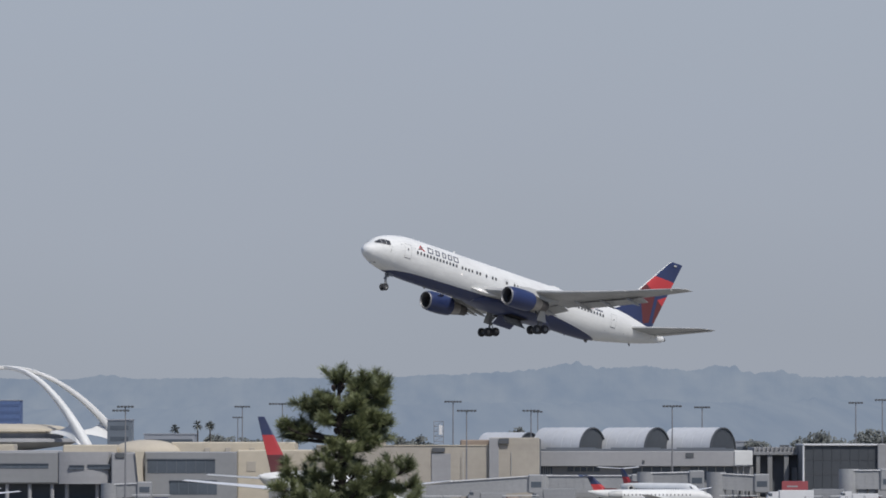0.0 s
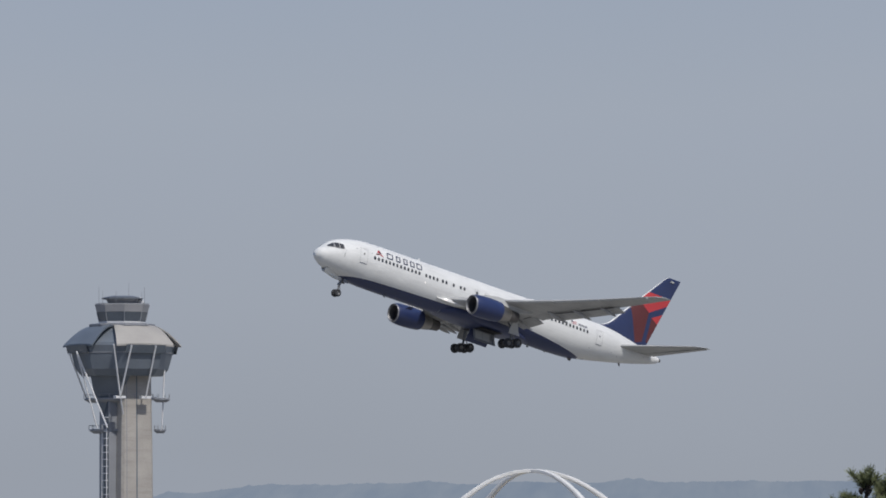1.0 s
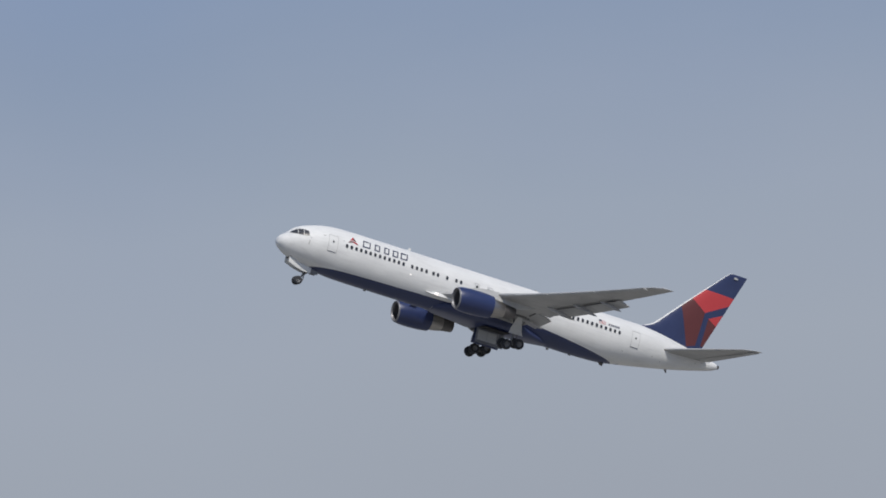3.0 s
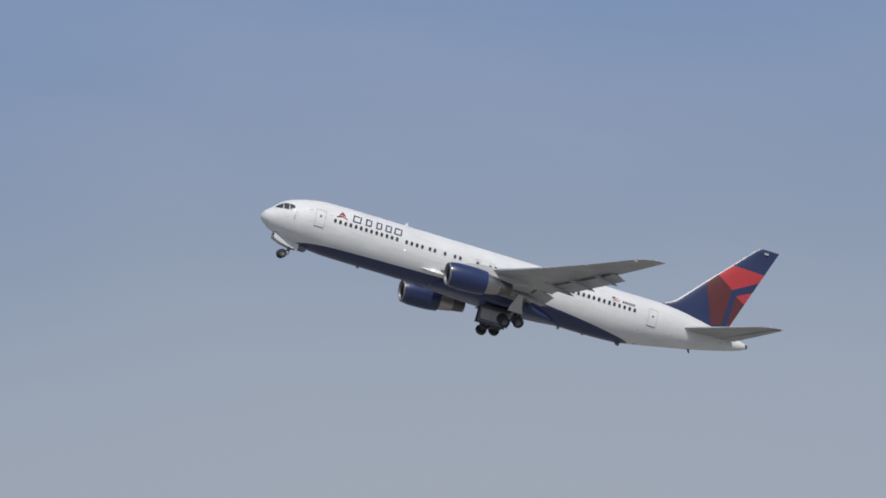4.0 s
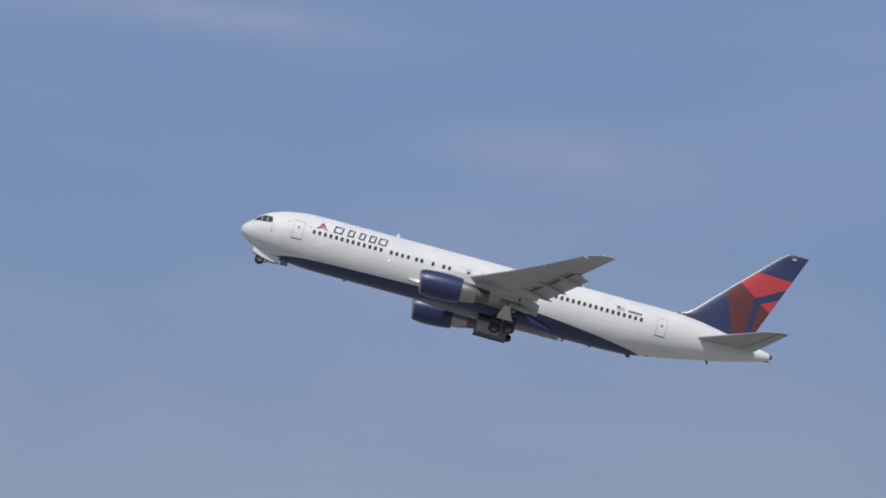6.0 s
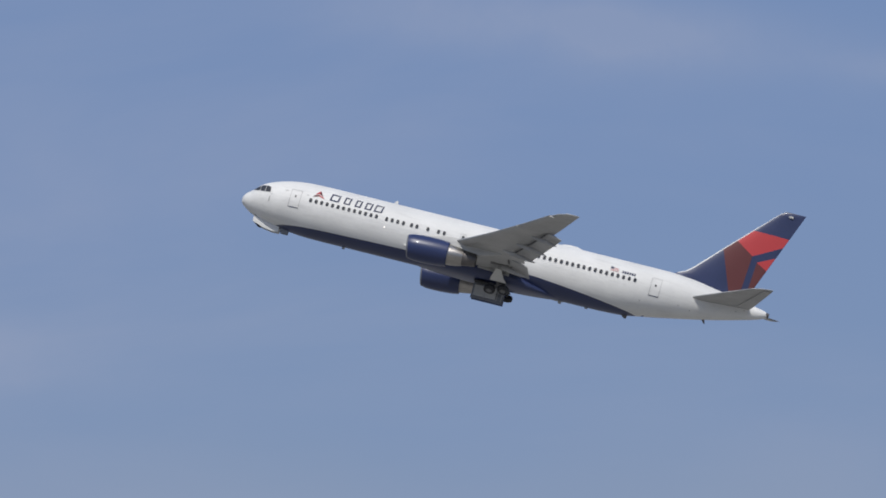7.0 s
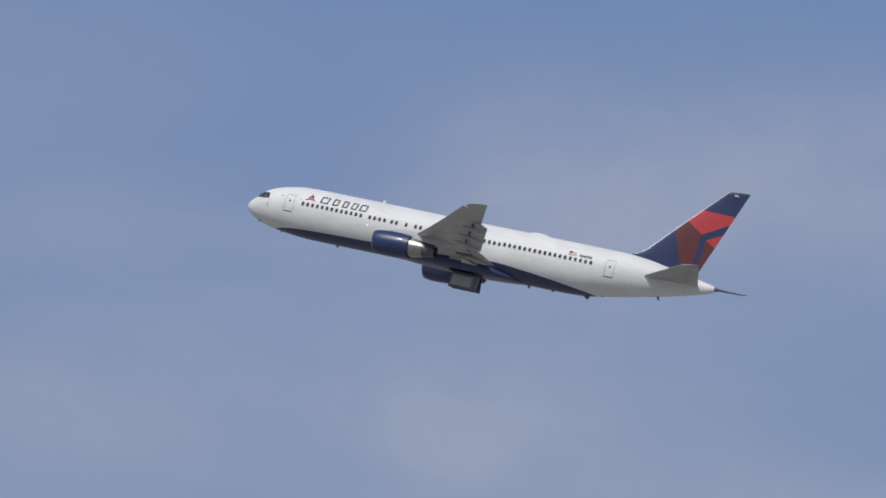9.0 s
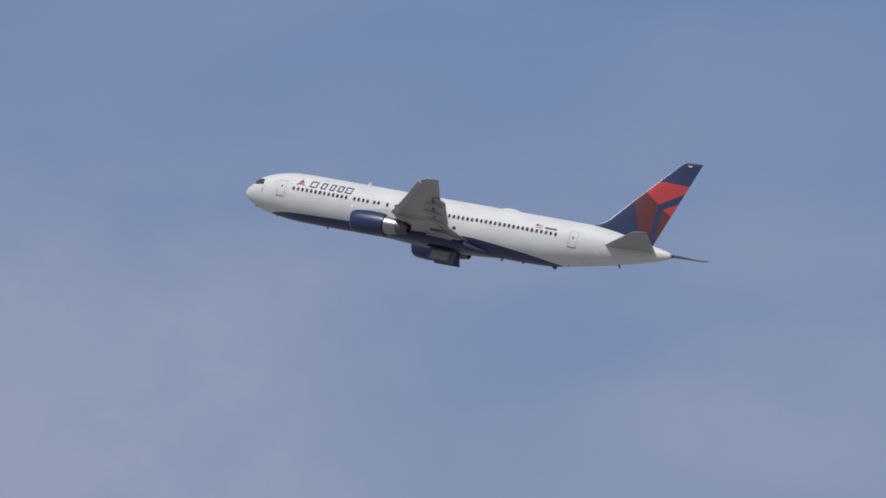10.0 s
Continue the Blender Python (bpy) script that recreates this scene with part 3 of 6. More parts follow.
        bmesh.ops.remove_doubles(bm, verts=bm.verts, dist=1e-4)
        part("emblem", bm, [RED, MAROON], body, "plain red split triangle emblem", angle=80)
        for c, h in ((9.36, .46), (10.63, .33), (11.76, .31), (12.81, .34), (13.86, .42)):
            if side > 0:
                c -= 2.0
            bm = bmesh.new()
            for p0, p1, q0, q1 in ((-h, -h + .14, 1.0, 1.76), (h - .14, h, 1.0, 1.76), (-h + .14, h - .14, 1.0, 1.12), (-h + .14, h - .14, 1.64, 1.76)):
                skin_patch(bm, c + p0, c + p1, q0, q1, side, .035, 2, 3, shear=.12)
            part("marking_frame", bm, LETTER, body, "plain dark navy marking", angle=80)
        fl = part("flag_panel", skin_patch(bmesh.new(), 37.75, 38.6, .98, 1.40, side, .03, 3, 3), WHITE, body)
        part("flag_canton", skin_patch(bmesh.new(), 37.75, 38.08, 1.2, 1.40, side, .045, 2, 2), LETTER, fl)
        for z in (1.0, 1.1, 1.2, 1.3):
            part("flag_stripe", skin_patch(bmesh.new(), 37.75, 38.6, z, z + .035, side, .04, 3, 1), RED, fl)
        for k in range(6):
            part("registration_bar", skin_patch(bmesh.new(), 38.95 + .24 * k, 39.11 + .24 * k, 1.0, 1.24, side, .035, 1, 2, shear=.1), LETTER, body, "small dark bar")
        bm = skin_patch(bmesh.new(), 2.9, 3.0, -.45, .05, side, .03, 1, 3)
        part("probe", bm, LINE, body)
    for side in (-1, 1):
        # sun glint on each side, painted as a small glowing patch
        part("sun_glint", skin_patch(bmesh.new(), 14.86, 14.97, -.36, -.25, side, .04, 2, 2), LAMP_AND_GLINT, body, "small glowing patch for a sun glint")
        for s0, z0 in ((4.35, .95), (4.5, 1.0), (6.6, .98), (3.0, .3), (41.2, -1.2), (45.0, -.7), (46.2, -.9), (50.6, .2), (51.4, .5)):
            part("skin_fitting", skin_patch(bmesh.new(), s0, s0 + .16, z0, z0 + .07, side, .03, 1, 1), LINE, body)
    # wing-to-body fairing
    bm = bmesh.new()
    rings = []
    for s, w, zt, zb in [(18.8, 1.2, -2.0, -2.84), (20, 2.1, -1.6, -2.92), (22, 2.62, -1.2, -3.02), (25, 2.82, -.95, -3.1), (28.2, 2.68, -1.15, -3.1), (29.8, 2.3, -1.85, -3.02), (31.4, 1.7, -2.2, -2.94), (33.2, .6, -2.5, -2.84)]:
        c, b = (zt + zb) / 2, (zt - zb) / 2
        rings.append([Vector((s, w * math.copysign(abs(math.cos(a)) ** .75, math.cos(a)), c + b * math.copysign(abs(math.sin(a)) ** .75, math.sin(a)))) for a in np.linspace(0, 2 * math.pi, 33)[:-1]])
    part("wing_root_fairing", loft(bm, rings, mat=lambda i, j: 1 if i >= 4 or rings[i][j].z < -1.75 else 0), [PALE_GREY, NAVY], body, "pale grey belly fairing, navy below")
    part("radio_aerial", loft(bmesh.new(), [[Vector((14.9, -.03, 2.58)), Vector((15.35, -.03, 2.58)), Vector((15.35, .03, 2.58)), Vector((14.9, .03, 2.58))], [Vector((15.1, -.015, 2.95)), Vector((15.3, -.015, 2.95)), Vector((15.3, .015, 2.95)), Vector((15.1, .015, 2.95))]]), WHITE, body)
    for s, z, hgt in ((33.3, -2.84, .3), (11.0, -2.84, .22), (30.5, 2.6, -.18), (36, -2.8, .2)):
        part("belly_aerial", boxm(s, s + .3, -.02, .02, min(z, z - hgt), max(z, z - hgt)), LINE, body)
    part("satcom_hump", revolve(bmesh.new(), [(0, .02), (.3, .22), (1.0, .34), (1.8, .3), (2.6, .1), (2.8, .01)], 16, Matrix.Translation((32, 0, 2.5))), WHITE, body)
    part("tail_skid", loft(bmesh.new(), [[Vector((39.6, -.12, -2.65)), Vector((40.3, -.12, -2.6)), Vector((40.3, .12, -2.6)), Vector((39.6, .12, -2.65))], [Vector((40.0, -.06, -3.0)), Vector((40.25, -.06, -3.0)), Vector((40.25, .06, -3.0)), Vector((40.0, .06, -3.0))]]), DARK_METAL, body)
    part("drain_mast", loft(bmesh.new(), [[Vector((47.5, -.04, -1.2)), Vector((47.8, -.04, -1.15)), Vector((47.8, .04, -1.15)), Vector((47.5, .04, -1.2))], [Vector((47.8, -.02, -1.6)), Vector((47.95, -.02, -1.6)), Vector((47.95, .02, -1.6)), Vector((47.8, .02, -1.6))]]), DARK_METAL, body)
    part("exhaust_tip", revolve(bmesh.new(), [(53.6, .26), (53.9, .2), (53.9, .12), (53.7, .1)], 16, Matrix.Translation((0, 0, .72))), DARK_METAL, body, "dark auxiliary exhaust tip")
    part("tail_fin", fin_mesh(), None, plane, "navy tail fin with red angular shapes")
    part("fin_mark", boxm(53.4, 53.85, -.2, .2, 10.72, 10.92), PALE_GREY, plane)
    for side in (-1, 1):
        wing = part("wing", wing_mesh(side), None, plane, "grey swept wing")
        # slats, flaps (take-off setting), ailerons
        for y0, y1 in ((4.6, 7.2), (8.8, 13.2), (13.3, 17.8), (17.9, 22.6)):
            bm = surface_strip(bmesh.new(), y0, y1, lambda y: wing_le(y) - .26, lambda y: .62 + .02 * (24 - y), -.1, .24, side, radians(14))
            part("slat", bm, SLAT, wing, "pale grey leading-edge slat")
        for y0, y1, dr in ((2.9, 6.9, 13), (9.2, 17.6, 13)):
            bm = surface_strip(bmesh.new(), y0, y1, lambda y: wing_te(y) - .55 - .02 * (24 - y), lambda y: 1.25 + .035 * (24 - y), -.12, .13, side, radians(dr))
            part("flap", bm, WING_GREY, wing, "grey trailing-edge flap, partly lowered")
        # solid dark strips put the shade of the flap slots into colour
        for y0, y1 in ((3.1, 6.8), (9.4, 13.0), (13.3, 17.4)):
            bm = surface_strip(bmesh.new(), y0, y1, lambda y: wing_te(y) - .85 - .02 * (24 - y), lambda y: .22, -.22, .16, side, radians(5), 3)
            part("flap_slot_shade", bm, GAP_GREY, wing, "dark strip for the shade in the flap slot")
        bm = surface_strip(bmesh.new(), 7.0, 9.1, lambda y: wing_te(y) - 1.3, lambda y: 1.9, -.05, .1, side, radians(7))
        part("aileron", bm, WING_GREY, wing)
        for y, ln in ((4.7, 3.6), (10.4, 3.5), (13.4, 3.1), (16.6, 2.7)):
            te = wing_te(y)
            prof = [(0, .02), (.2, .08), (.8, .16), (ln * .55, .19), (ln * .85, .11), (ln, .02)]
            bm = revolve(bmesh.new(), prof, 12, Matrix.Translation((te - ln * .72, side * y, wing_z(y) - .42)) @ Matrix.Rotation(radians(8), 4, "Y") @ Matrix.Diagonal((1, .75, 1.25, 1)))
            part("flap_fairing", bm, WING_GREY, wing, "canoe-shaped flap fairing")
        part("wingtip_lamp", boxm(34.4, 34.9, side * 23.6, side * 23.8, wing_z(23.7) - .05, wing_z(23.7) + .06, .03), PALE_GREY, wing)
        part("landing_lamp", revolve(bmesh.new(), [(0, .01), (.03, .07), (.1, .11), (.3, .11)], 14, Matrix.Translation((18.1, side * 2.66, -1.52))), LAMP_AND_GLINT, wing, "lit landing lamp in the wing root")
        bm = bmesh.new()
        loft(bm, [[Vector((s, side * 2.0, -1.5 - .4 * k)), Vector((s, side * w, -1.5 - .22 * k)), Vector((s, side * (w - .1 * k), -1.5 + .2 * k)), Vector((s, side * 2.0, -1.5 + .4 * k))] for s, w, k in ((17.2, 2.32, .06), (17.8, 2.45, .45), (18.7, 2.72, .85), (20.4, 3.2, 1), (22.5, 3.4, 1), (25, 3.1, 1))])
        part("wing_glove", bm, WHITE, wing, "white wing-root glove", angle=60)
        engine(plane, side)
        # tailplane
        bm = bmesh.new()
        rings = []
        for y in (0.3, 1.0, 2.5, 4.5, 6.5, 8.3, 8.8, 8.98, 9.1):
            le, te = 44.75 + .895 * y, 51.75 + .295 * y
            if y > 8.5:
                le += (y - 8.5) * 1.2
            c = te - le
            rings.append([Vector((le + x, side * y, .42 + .15 * y + z + .065 * (x - .45 * c))) for x, z in foil(c, .1 if y < 8.9 else .06)])
        tail = part("tailplane", loft(bm, rings), WING_GREY, plane, "grey tailplane")
        bm = bmesh.new()
        rings = [[Vector((51.75 + .295 * y - cc + dx, side * y, .42 + .15 * y + .036 * (7 - .6 * y) - .10 + dz)) for dx, dz in ((0, .06), (cc * .98, .05), (cc * 1.0, .02), (0, -.1))] for y, cc in ((1.0, 1.5), (8.6, .75))]
        part("elevator", loft(bm, rings), WING_GREY, tail)
    gear(plane)
    return plane


def gear(plane):
    """Undercarriage: legs swing on their pivots, doors on their hinges."""
    tyre, rim, ntyre, nrim = wheel_mesh(.585, .46), rim_mesh(.585, .46), wheel_mesh(.47, .34), rim_mesh(.47, .34)
    # nose leg, pivot at the top
    bm = bmesh.new()
    tube(bm, (0, 0, .1), (0, 0, -1.45), .15, .14)
    tube(bm, (0, 0, -1.4), (0, 0, -2.24), .09)
    tube(bm, (0, -.42, -2.24), (0, .42, -2.24), .07)
    tube(bm, (.1, 0, -.9), (.38, 0, .05), .07)
    tube(bm, (.16, 0, -1.35), (.42, 0, -1.75), .05)
    tube(bm, (.42, 0, -1.75), (.1, 0, -2.15), .05)
    box(bm, -.2, -.08, -.22, .22, -1.2, -.9, .02)
    leg = part("nose_gear", bm, STEEL, plane, "steel nose gear leg with twin wheels")
    for y in (-.28, .28):
        w = part("wheel", ntyre, None, leg, "black tyre", at=Matrix.Translation((0, y, -2.24)))
        part("rim", nrim, None, leg, at=Matrix.Translation((0, y, -2.24)))
    part("taxi_lamp", revolve(bmesh.new(), [(-.28, .02), (-.26, .09), (-.12, .1)], 12, Matrix.Translation((0, 0, -.75))), SILVER, leg)
    GEAR["nose"] = leg
    part("nose_bay_shade", boxm(1.75, 4.9, -.5, .5, -2.0, -1.7), BAY_SHADE, plane)
    for side in (-1, 1):
        bm = bmesh.new()
        rings = []
        for s, z, d in ((0, 0, .62), (1.0, -.26, .72), (2.0, -.44, .72), (2.75, -.54, .6)):
            rings.append([Vector((s, -.02, z)), Vector((s, .02, z)), Vector((s, .05 * side + .02, z - d * .5)), Vector((s, .02, z - d)), Vector((s, -.02, z - d)), Vector((s, .05 * side - .02, z - d * .5))])
        GEAR["nose_door", side] = part("nose_gear_door", loft(bm, rings), WHITE, plane, "white nose gear door")
        GEAR["nose_leg_door", side] = part("leg_door", boxm(0, .75, -.02, .02, -.55, .02, .015), DOOR_GREY, plane, "small grey door beside the nose leg")
    # main legs
    for side in (-1, 1):
        bm = bmesh.new()
        tube(bm, (0, 0, .2), (0, 0, -1.9), .22, .2, 14)
        tube(bm, (0, 0, -1.8), (0, 0, -3.1), .14, .14, 12)
        tube(bm, (-.9, 0, .1), (.9, 0, .1), .14)
        tube(bm, (0, -side * .1, -1.5), (0, -side * 1.5, .1), .09)
        tube(bm, (.15, 0, -1.6), (1.3, -side * .2, .05), .09)
        tube(bm, (.2, 0, -1.75), (.6, 0, -2.35), .06)
        tube(bm, (.6, 0, -2.35), (.15, 0, -2.95), .06)
        tilt = Matrix.Translation((0, 0, -3.1)) @ Matrix.Rotation(radians(-15), 4, "Y")
        tube(bm, tilt @ Vector((-.85, 0, 0)), tilt @ Vector((.85, 0, 0)), .13, .13)
        for x in (-.72, .72):
            tube(bm, tilt @ Vector((x, -.75, 0)), tilt @ Vector((x, .75, 0)), .08)
        leg = part("main_gear", bm, STEEL, plane, "steel main gear leg with four-wheel bogie")
        for x in (-.72, .72):
            for y in (-.57, .57):
                at = tilt @ Matrix.Translation((x, y, 0))
                part("wheel", tyre, None, leg, "black tyre", at=at)
                part("rim", rim, None, leg, at=at)
        bm = bmesh.new()
        loft(bm, [[Vector((x0, side * .42, z)), Vector((x1, side * .42, z)), Vector((x1, side * .46, z)), Vector((x0, side * .46, z))]
                  for z, x0, x1 in ((-.1, -.3, .3), (-.7, -.45, .4), (-1.5, -.7, .65), (-2.0, -.75, .9))])
        part("leg_door", bm, PALE_GREY, leg, "pale grey leg door", smooth=False)
        GEAR["main", side] = leg
        # dark plate on the closed belly, painted as the open bay's shade
        part("main_bay_shade", boxm(24.85, 27.95, side * .3, side * 1.95, -3.13, -3.08), BAY_SHADE, plane)
        bm = bmesh.new()
        rings = []
        for s in (0, .5, 1.6, 2.75, 3.25):
            rings.append([Vector((s, 0, -.03)), Vector((s, side * .8, -.07)), Vector((s, side * 1.45, -.03)), Vector((s, side * 1.62, .06)), Vector((s, side * 1.62, .12)), Vector((s, side * 1.4, .06)), Vector((s, side * .8, .02)), Vector((s, 0, .05))])
        door = part("main_gear_door", loft(bm, rings, mat=lambda i, j: 1 if j in (0, 1, 2) else 0), [DOOR_GREY, NAVY], plane, "large belly door, navy outside and pale grey inside")
        part("door_liner", boxm(.2, 2.45, min(side * .2, side * 1.3), max(side * .2, side * 1.3), .045, .08, .01), PALE_GREY, door, "pale grey door liner")
        for s in (1.3, 2.6, 3.05):
            part("door_rib", boxm(s - .04, s + .04, min(side * .15, side * 1.4), max(side * .15, side * 1.4), .03, .09), LINE, door)
        GEAR["main_door", side] = door


GEAR = {}

jet = airliner()


# ---- the airfield: a frame with y along the first line of sight and x to its right ----
SITE = pose(0, 0, 0, 0, 0, -40.96)


def site(x, y, z=0.0, rz=0.0):
    return SITE @ pose(x, y, z, 0, 0, rz)


def ground():
    bm = bmesh.new()
    rs = [0, 3, 8, 16, 30, 50, 75, 110, 160, 260, 450, 800, 1300, 2000, 3000, 4900]
    rings = []
    for r in rs[1:]:
        t = min(1, max(0, (r - 5) / 150))
        h = 10.8 * (1 - t * t * (3 - 2 * t))
        rings.append([Vector((r * math.cos(a), r * math.sin(a), h + (0.15 * noise.noise((r * math.cos(a) * .1, r * math.sin(a) * .1, 0)) if r < 200 else 0))) for a in np.linspace(0, 2 * math.pi, 97)[:-1]])
    loft(bm, rings, cap=False)
    c = bm.verts.new((0, 0, 10.85))
    bm.verts.ensure_lookup_table()
    for k in range(96):
        bm.faces.new((bm.verts[k], bm.verts[(k + 1) % 96], c))
    tagged(new("ground", mesh_from(bm, "ground", GROUND)), "dry grass and tarmac ground below a low hill", "ground", kind="structure")


def ridge(name, dist, depth, base, mat, seed, rough, label):
    """A wooded ridge as solid terrain with a ragged tree line."""
    bm = bmesh.new()
    rings = []
    az = np.concatenate([np.linspace(15, 32, 60)[:-1], np.linspace(32, 47, 1100), np.linspace(47, 80, 90)[1:]])
    for i, (f, k) in enumerate(((0, 0.0), (.3, .45), (.6, .8), (.85, .95), (1.0, 1.0), (1.3, .7), (1.7, 0))):
        ring = []
        for a in az:
            clump = max(0, noise.noise((a * 2.2, seed + 3, 0)) + .15)
            crowns = (1.0 * clump + (.35 + clump) * .6 * max(0, noise.noise((a * 10, seed, 2))) + .2 * noise.noise((a * 17, seed, 4)) + .14 * noise.noise((a * 45, seed, 4))) * (1.3 if a > 41 else .7)
            h = base(a) + 1.5 * noise.noise((a * 1.7, seed, 0)) + (rough * crowns if k > .9 else 0)
            r = dist + depth * (f - 1) + 60 * noise.noise((a * 1.3, seed + 7, i))
            ring.append(Vector((r * math.sin(radians(a)), r * math.cos(radians(a)), max(-.5, h * k - (0.5 if k == 0 else 0)))))
        rings.append(ring)
    loft(bm, rings, close=False)
    return tagged(new(name, mesh_from(bm, name, mat, angle=180)), label, "hills", kind="structure")


def box_part(parent, name, mat, x0, x1, y0, y1, z0, z1, bevel=0.05, label=""):
    return part(name, boxm(x0, x1, y0, y1, z0, z1, bevel), mat, parent, label, smooth=False)


def concourse():
    """Long grey concourse with cream roofs, window bands and a low dome."""
    d = 1300.0
    t = empty("concourse_building", site(0, d), "grey and cream airport concourse with dark window bands", "building")
    roof_z = 9.59
    box_part(t, "main_wall", GREY_WALL, -110.78, -77.34, 0, 40, 3.10, roof_z, .3, "grey panel wall")
    bm = bmesh.new()      # rounded corner bay
    loft(bm, [[Vector((x, y, z)) for x, y in [((-77.34), 30), (-77.34, 0)] + [(-77.34 + 5.2 * (1 - math.cos(a)), -1.2 * math.sin(a)) for a in np.linspace(.2, math.pi / 1.15, 7)] + [(-66.42, 1.0), (-66.42, 30)]] for z in (3.10, roof_z - .05)])
    part("corner_bay", bm, LIGHT_WALL, t, "light rounded corner bay", angle=30)
    # solid charcoal block: the open floor's shade is put into its colour
    box_part(t, "recessed_ground_floor", CHARCOAL, -110.78, -66.65, 5, 38, 0, 3.10 - .01, .1, "shaded open ground floor")
    for x in (-106.23, -99.97, -93.72, -87.80, -83.25, -78.71, -75.75, -69.61):
        part("column", tube(bmesh.new(), (x, 1.2, 0), (x, 1.2, 3.10), .42, .42, 12), LIGHT_WALL, t, "pale round column")
    box_part(t, "stair_tower", LIGHT_WALL, -66.65, -61.19, -2, 30, 0, roof_z - .2, .2)
    box_part(t, "louvre", LAMP_HEAD, -65.85, -64.03, -2.25, -2.0, 8.33, 9.36, .05)
    bm = loft(bmesh.new(), [[Vector((-61.87 + o, -2.6, z)), Vector((-61.87 + o + w, -2.6, z)), Vector((-61.87 + o + w, 2, z)), Vector((-61.87 + o, 2, z))] for z, o, w in ((0, .9, 1.0), (5.04, .5, 1.0), (7.88, .2, 1.3), (roof_z, 0, 1.9))])
    part("buttress", bm, CREAM, t, "flared cream buttress", smooth=False)
    box_part(t, "east_wall", GREY_WALL, -60.05, -41.40, 0, 40, 0, roof_z, .2)
    for x0, x1, z0, z1, y in ((-109.64, -99.97, 5.72, 6.74, 0), (-98.27, -79.39, 6.17, 7.20, 0), (-75.18, -72.11, 5.95, 6.86, -1.35), (-71.43, -66.9, 6.06, 6.97, -1.2), (-59.48, -45.84, 5.26, 8.11, 0), (-55.05, -45.49, 0.94, 3.79, 0)):
        w = box_part(t, "window_band", DARK_GLASS, x0, x1, y - .06, y + 1.5, z0, z1, .03, "dark ribbon window")
        n = max(2, int((x1 - x0) / 1.8))
        for k in range(1, n):
            xx = x0 + (x1 - x0) * k / n
            box_part(w, "mullion", CHARCOAL, xx - .04, xx + .04, y - .1, y - .05, z0, z1, 0)
        box_part(w, "lintel", CHARCOAL, x0 - .05, x1 + .05, y - .25, y - .05, z1 - .12, z1 + .06, 0)
    box_part(t, "roof_parapet", CREAM, -76.66, -65.85, 3, 36, roof_z - .3, 10.95, .15, "cream parapet")
    box_part(t, "roof_box", CREAM, -93.72, -86.67, 4, 16, roof_z - .3, 11.06, .15)
    box_part(t, "roof_strip", LIGHT_WALL, -110.78, -76.66, 2, 36, roof_z - .3, 9.81, .15)
    bm = bmesh.new()
    rings = []
    cx, rx, h = -60.05, 7.2, 11.97 - 9.47
    for k in range(9):
        a = k / 8 * math.pi / 2
        rings.append([Vector((cx + rx * math.cos(a) * math.cos(b), 10 + rx * math.cos(a) * math.sin(b), roof_z - .1 + h * math.sin(a))) for b in np.linspace(0, 2 * math.pi, 41)[:-1]])
    part("dome", loft(bm, rings), CREAM, t, "low cream dome roof")
    box_part(t, "long_roof", CREAM, -55.05, -30.03, 8, 40, roof_z - .3, 11.52, .2, "long cream roof")
    for x in (-48.22, -44.02, -39.13):
        box_part(t, "roof_vent", BEIGE, x, x + 1.1, 6.5, 7.9, roof_z - .05, 10.38, .05)
    box_part(t, "cream_wing", CREAM, -41.40, -25.48, .6, 40, 0, 9.93, .2, "cream end wing")
    box_part(t, "panel_recess", BEIGE, -39.47, -37.65, .48, .7, 5.61, 7.65, .03)
    box_part(t, "service_door", GREY_WALL, -35.03, -32.30, .45, .7, 0, 2.53, .03)


def beige_block():
    t = empty("terminal_block", site(0, 1290), "beige windowless terminal block with rooftop units", "building")
    box_part(t, "low_wall", BEIGE, -25.28, 9.48, 0, 30, 0, 10.85, .15, "beige stucco wall")
    box_part(t, "tall_wall", BEIGE, 9.48, 19.30, -.6, 30, 0, 12.43, .15, "taller beige stucco wall")
    # shaded pilaster of the beige block: its shade is put into the grey
    box_part(t, "pilaster", LIGHT_WALL, 9.25, 11.17, -.95, -.5, 0, 12.32, .05, "pilaster coloured grey for its shade")
    box_part(t, "coping", CREAM, -25.28, 9.25, -.15, .3, 10.74, 10.96, .03)
    box_part(t, "brown_roof", BROWN, 3.50, 9.37, 6, 25, 10.74, 11.98, .2, "weathered brown roof")
    box_part(t, "cream_return", CREAM, -20.77, -11.51, 6, 26, 10.51, 11.98, .2)
    for x0, x1, z0, z1, y in ((-2.14, 0.45, 9.50, 10.40, -.5), (11.17, 13.20, 11.19, 12.32, -1.3)):
        box_part(t, "vent_unit", LAMP_HEAD, x0, x1, y, y + 1.2, z0, z1, .05, "dark vent unit")
    box_part(t, "grey_bay", LIGHT_WALL, -2.26, 1.58, -.25, .2, 0, 9.27, .03)
    for x in (13.66, 4.06, -7.22):
        part("downpipe", tube(bmesh.new(), (x, -.75, 0), (x, -.75, 9.61), .07, .07, 6), LINE, t)


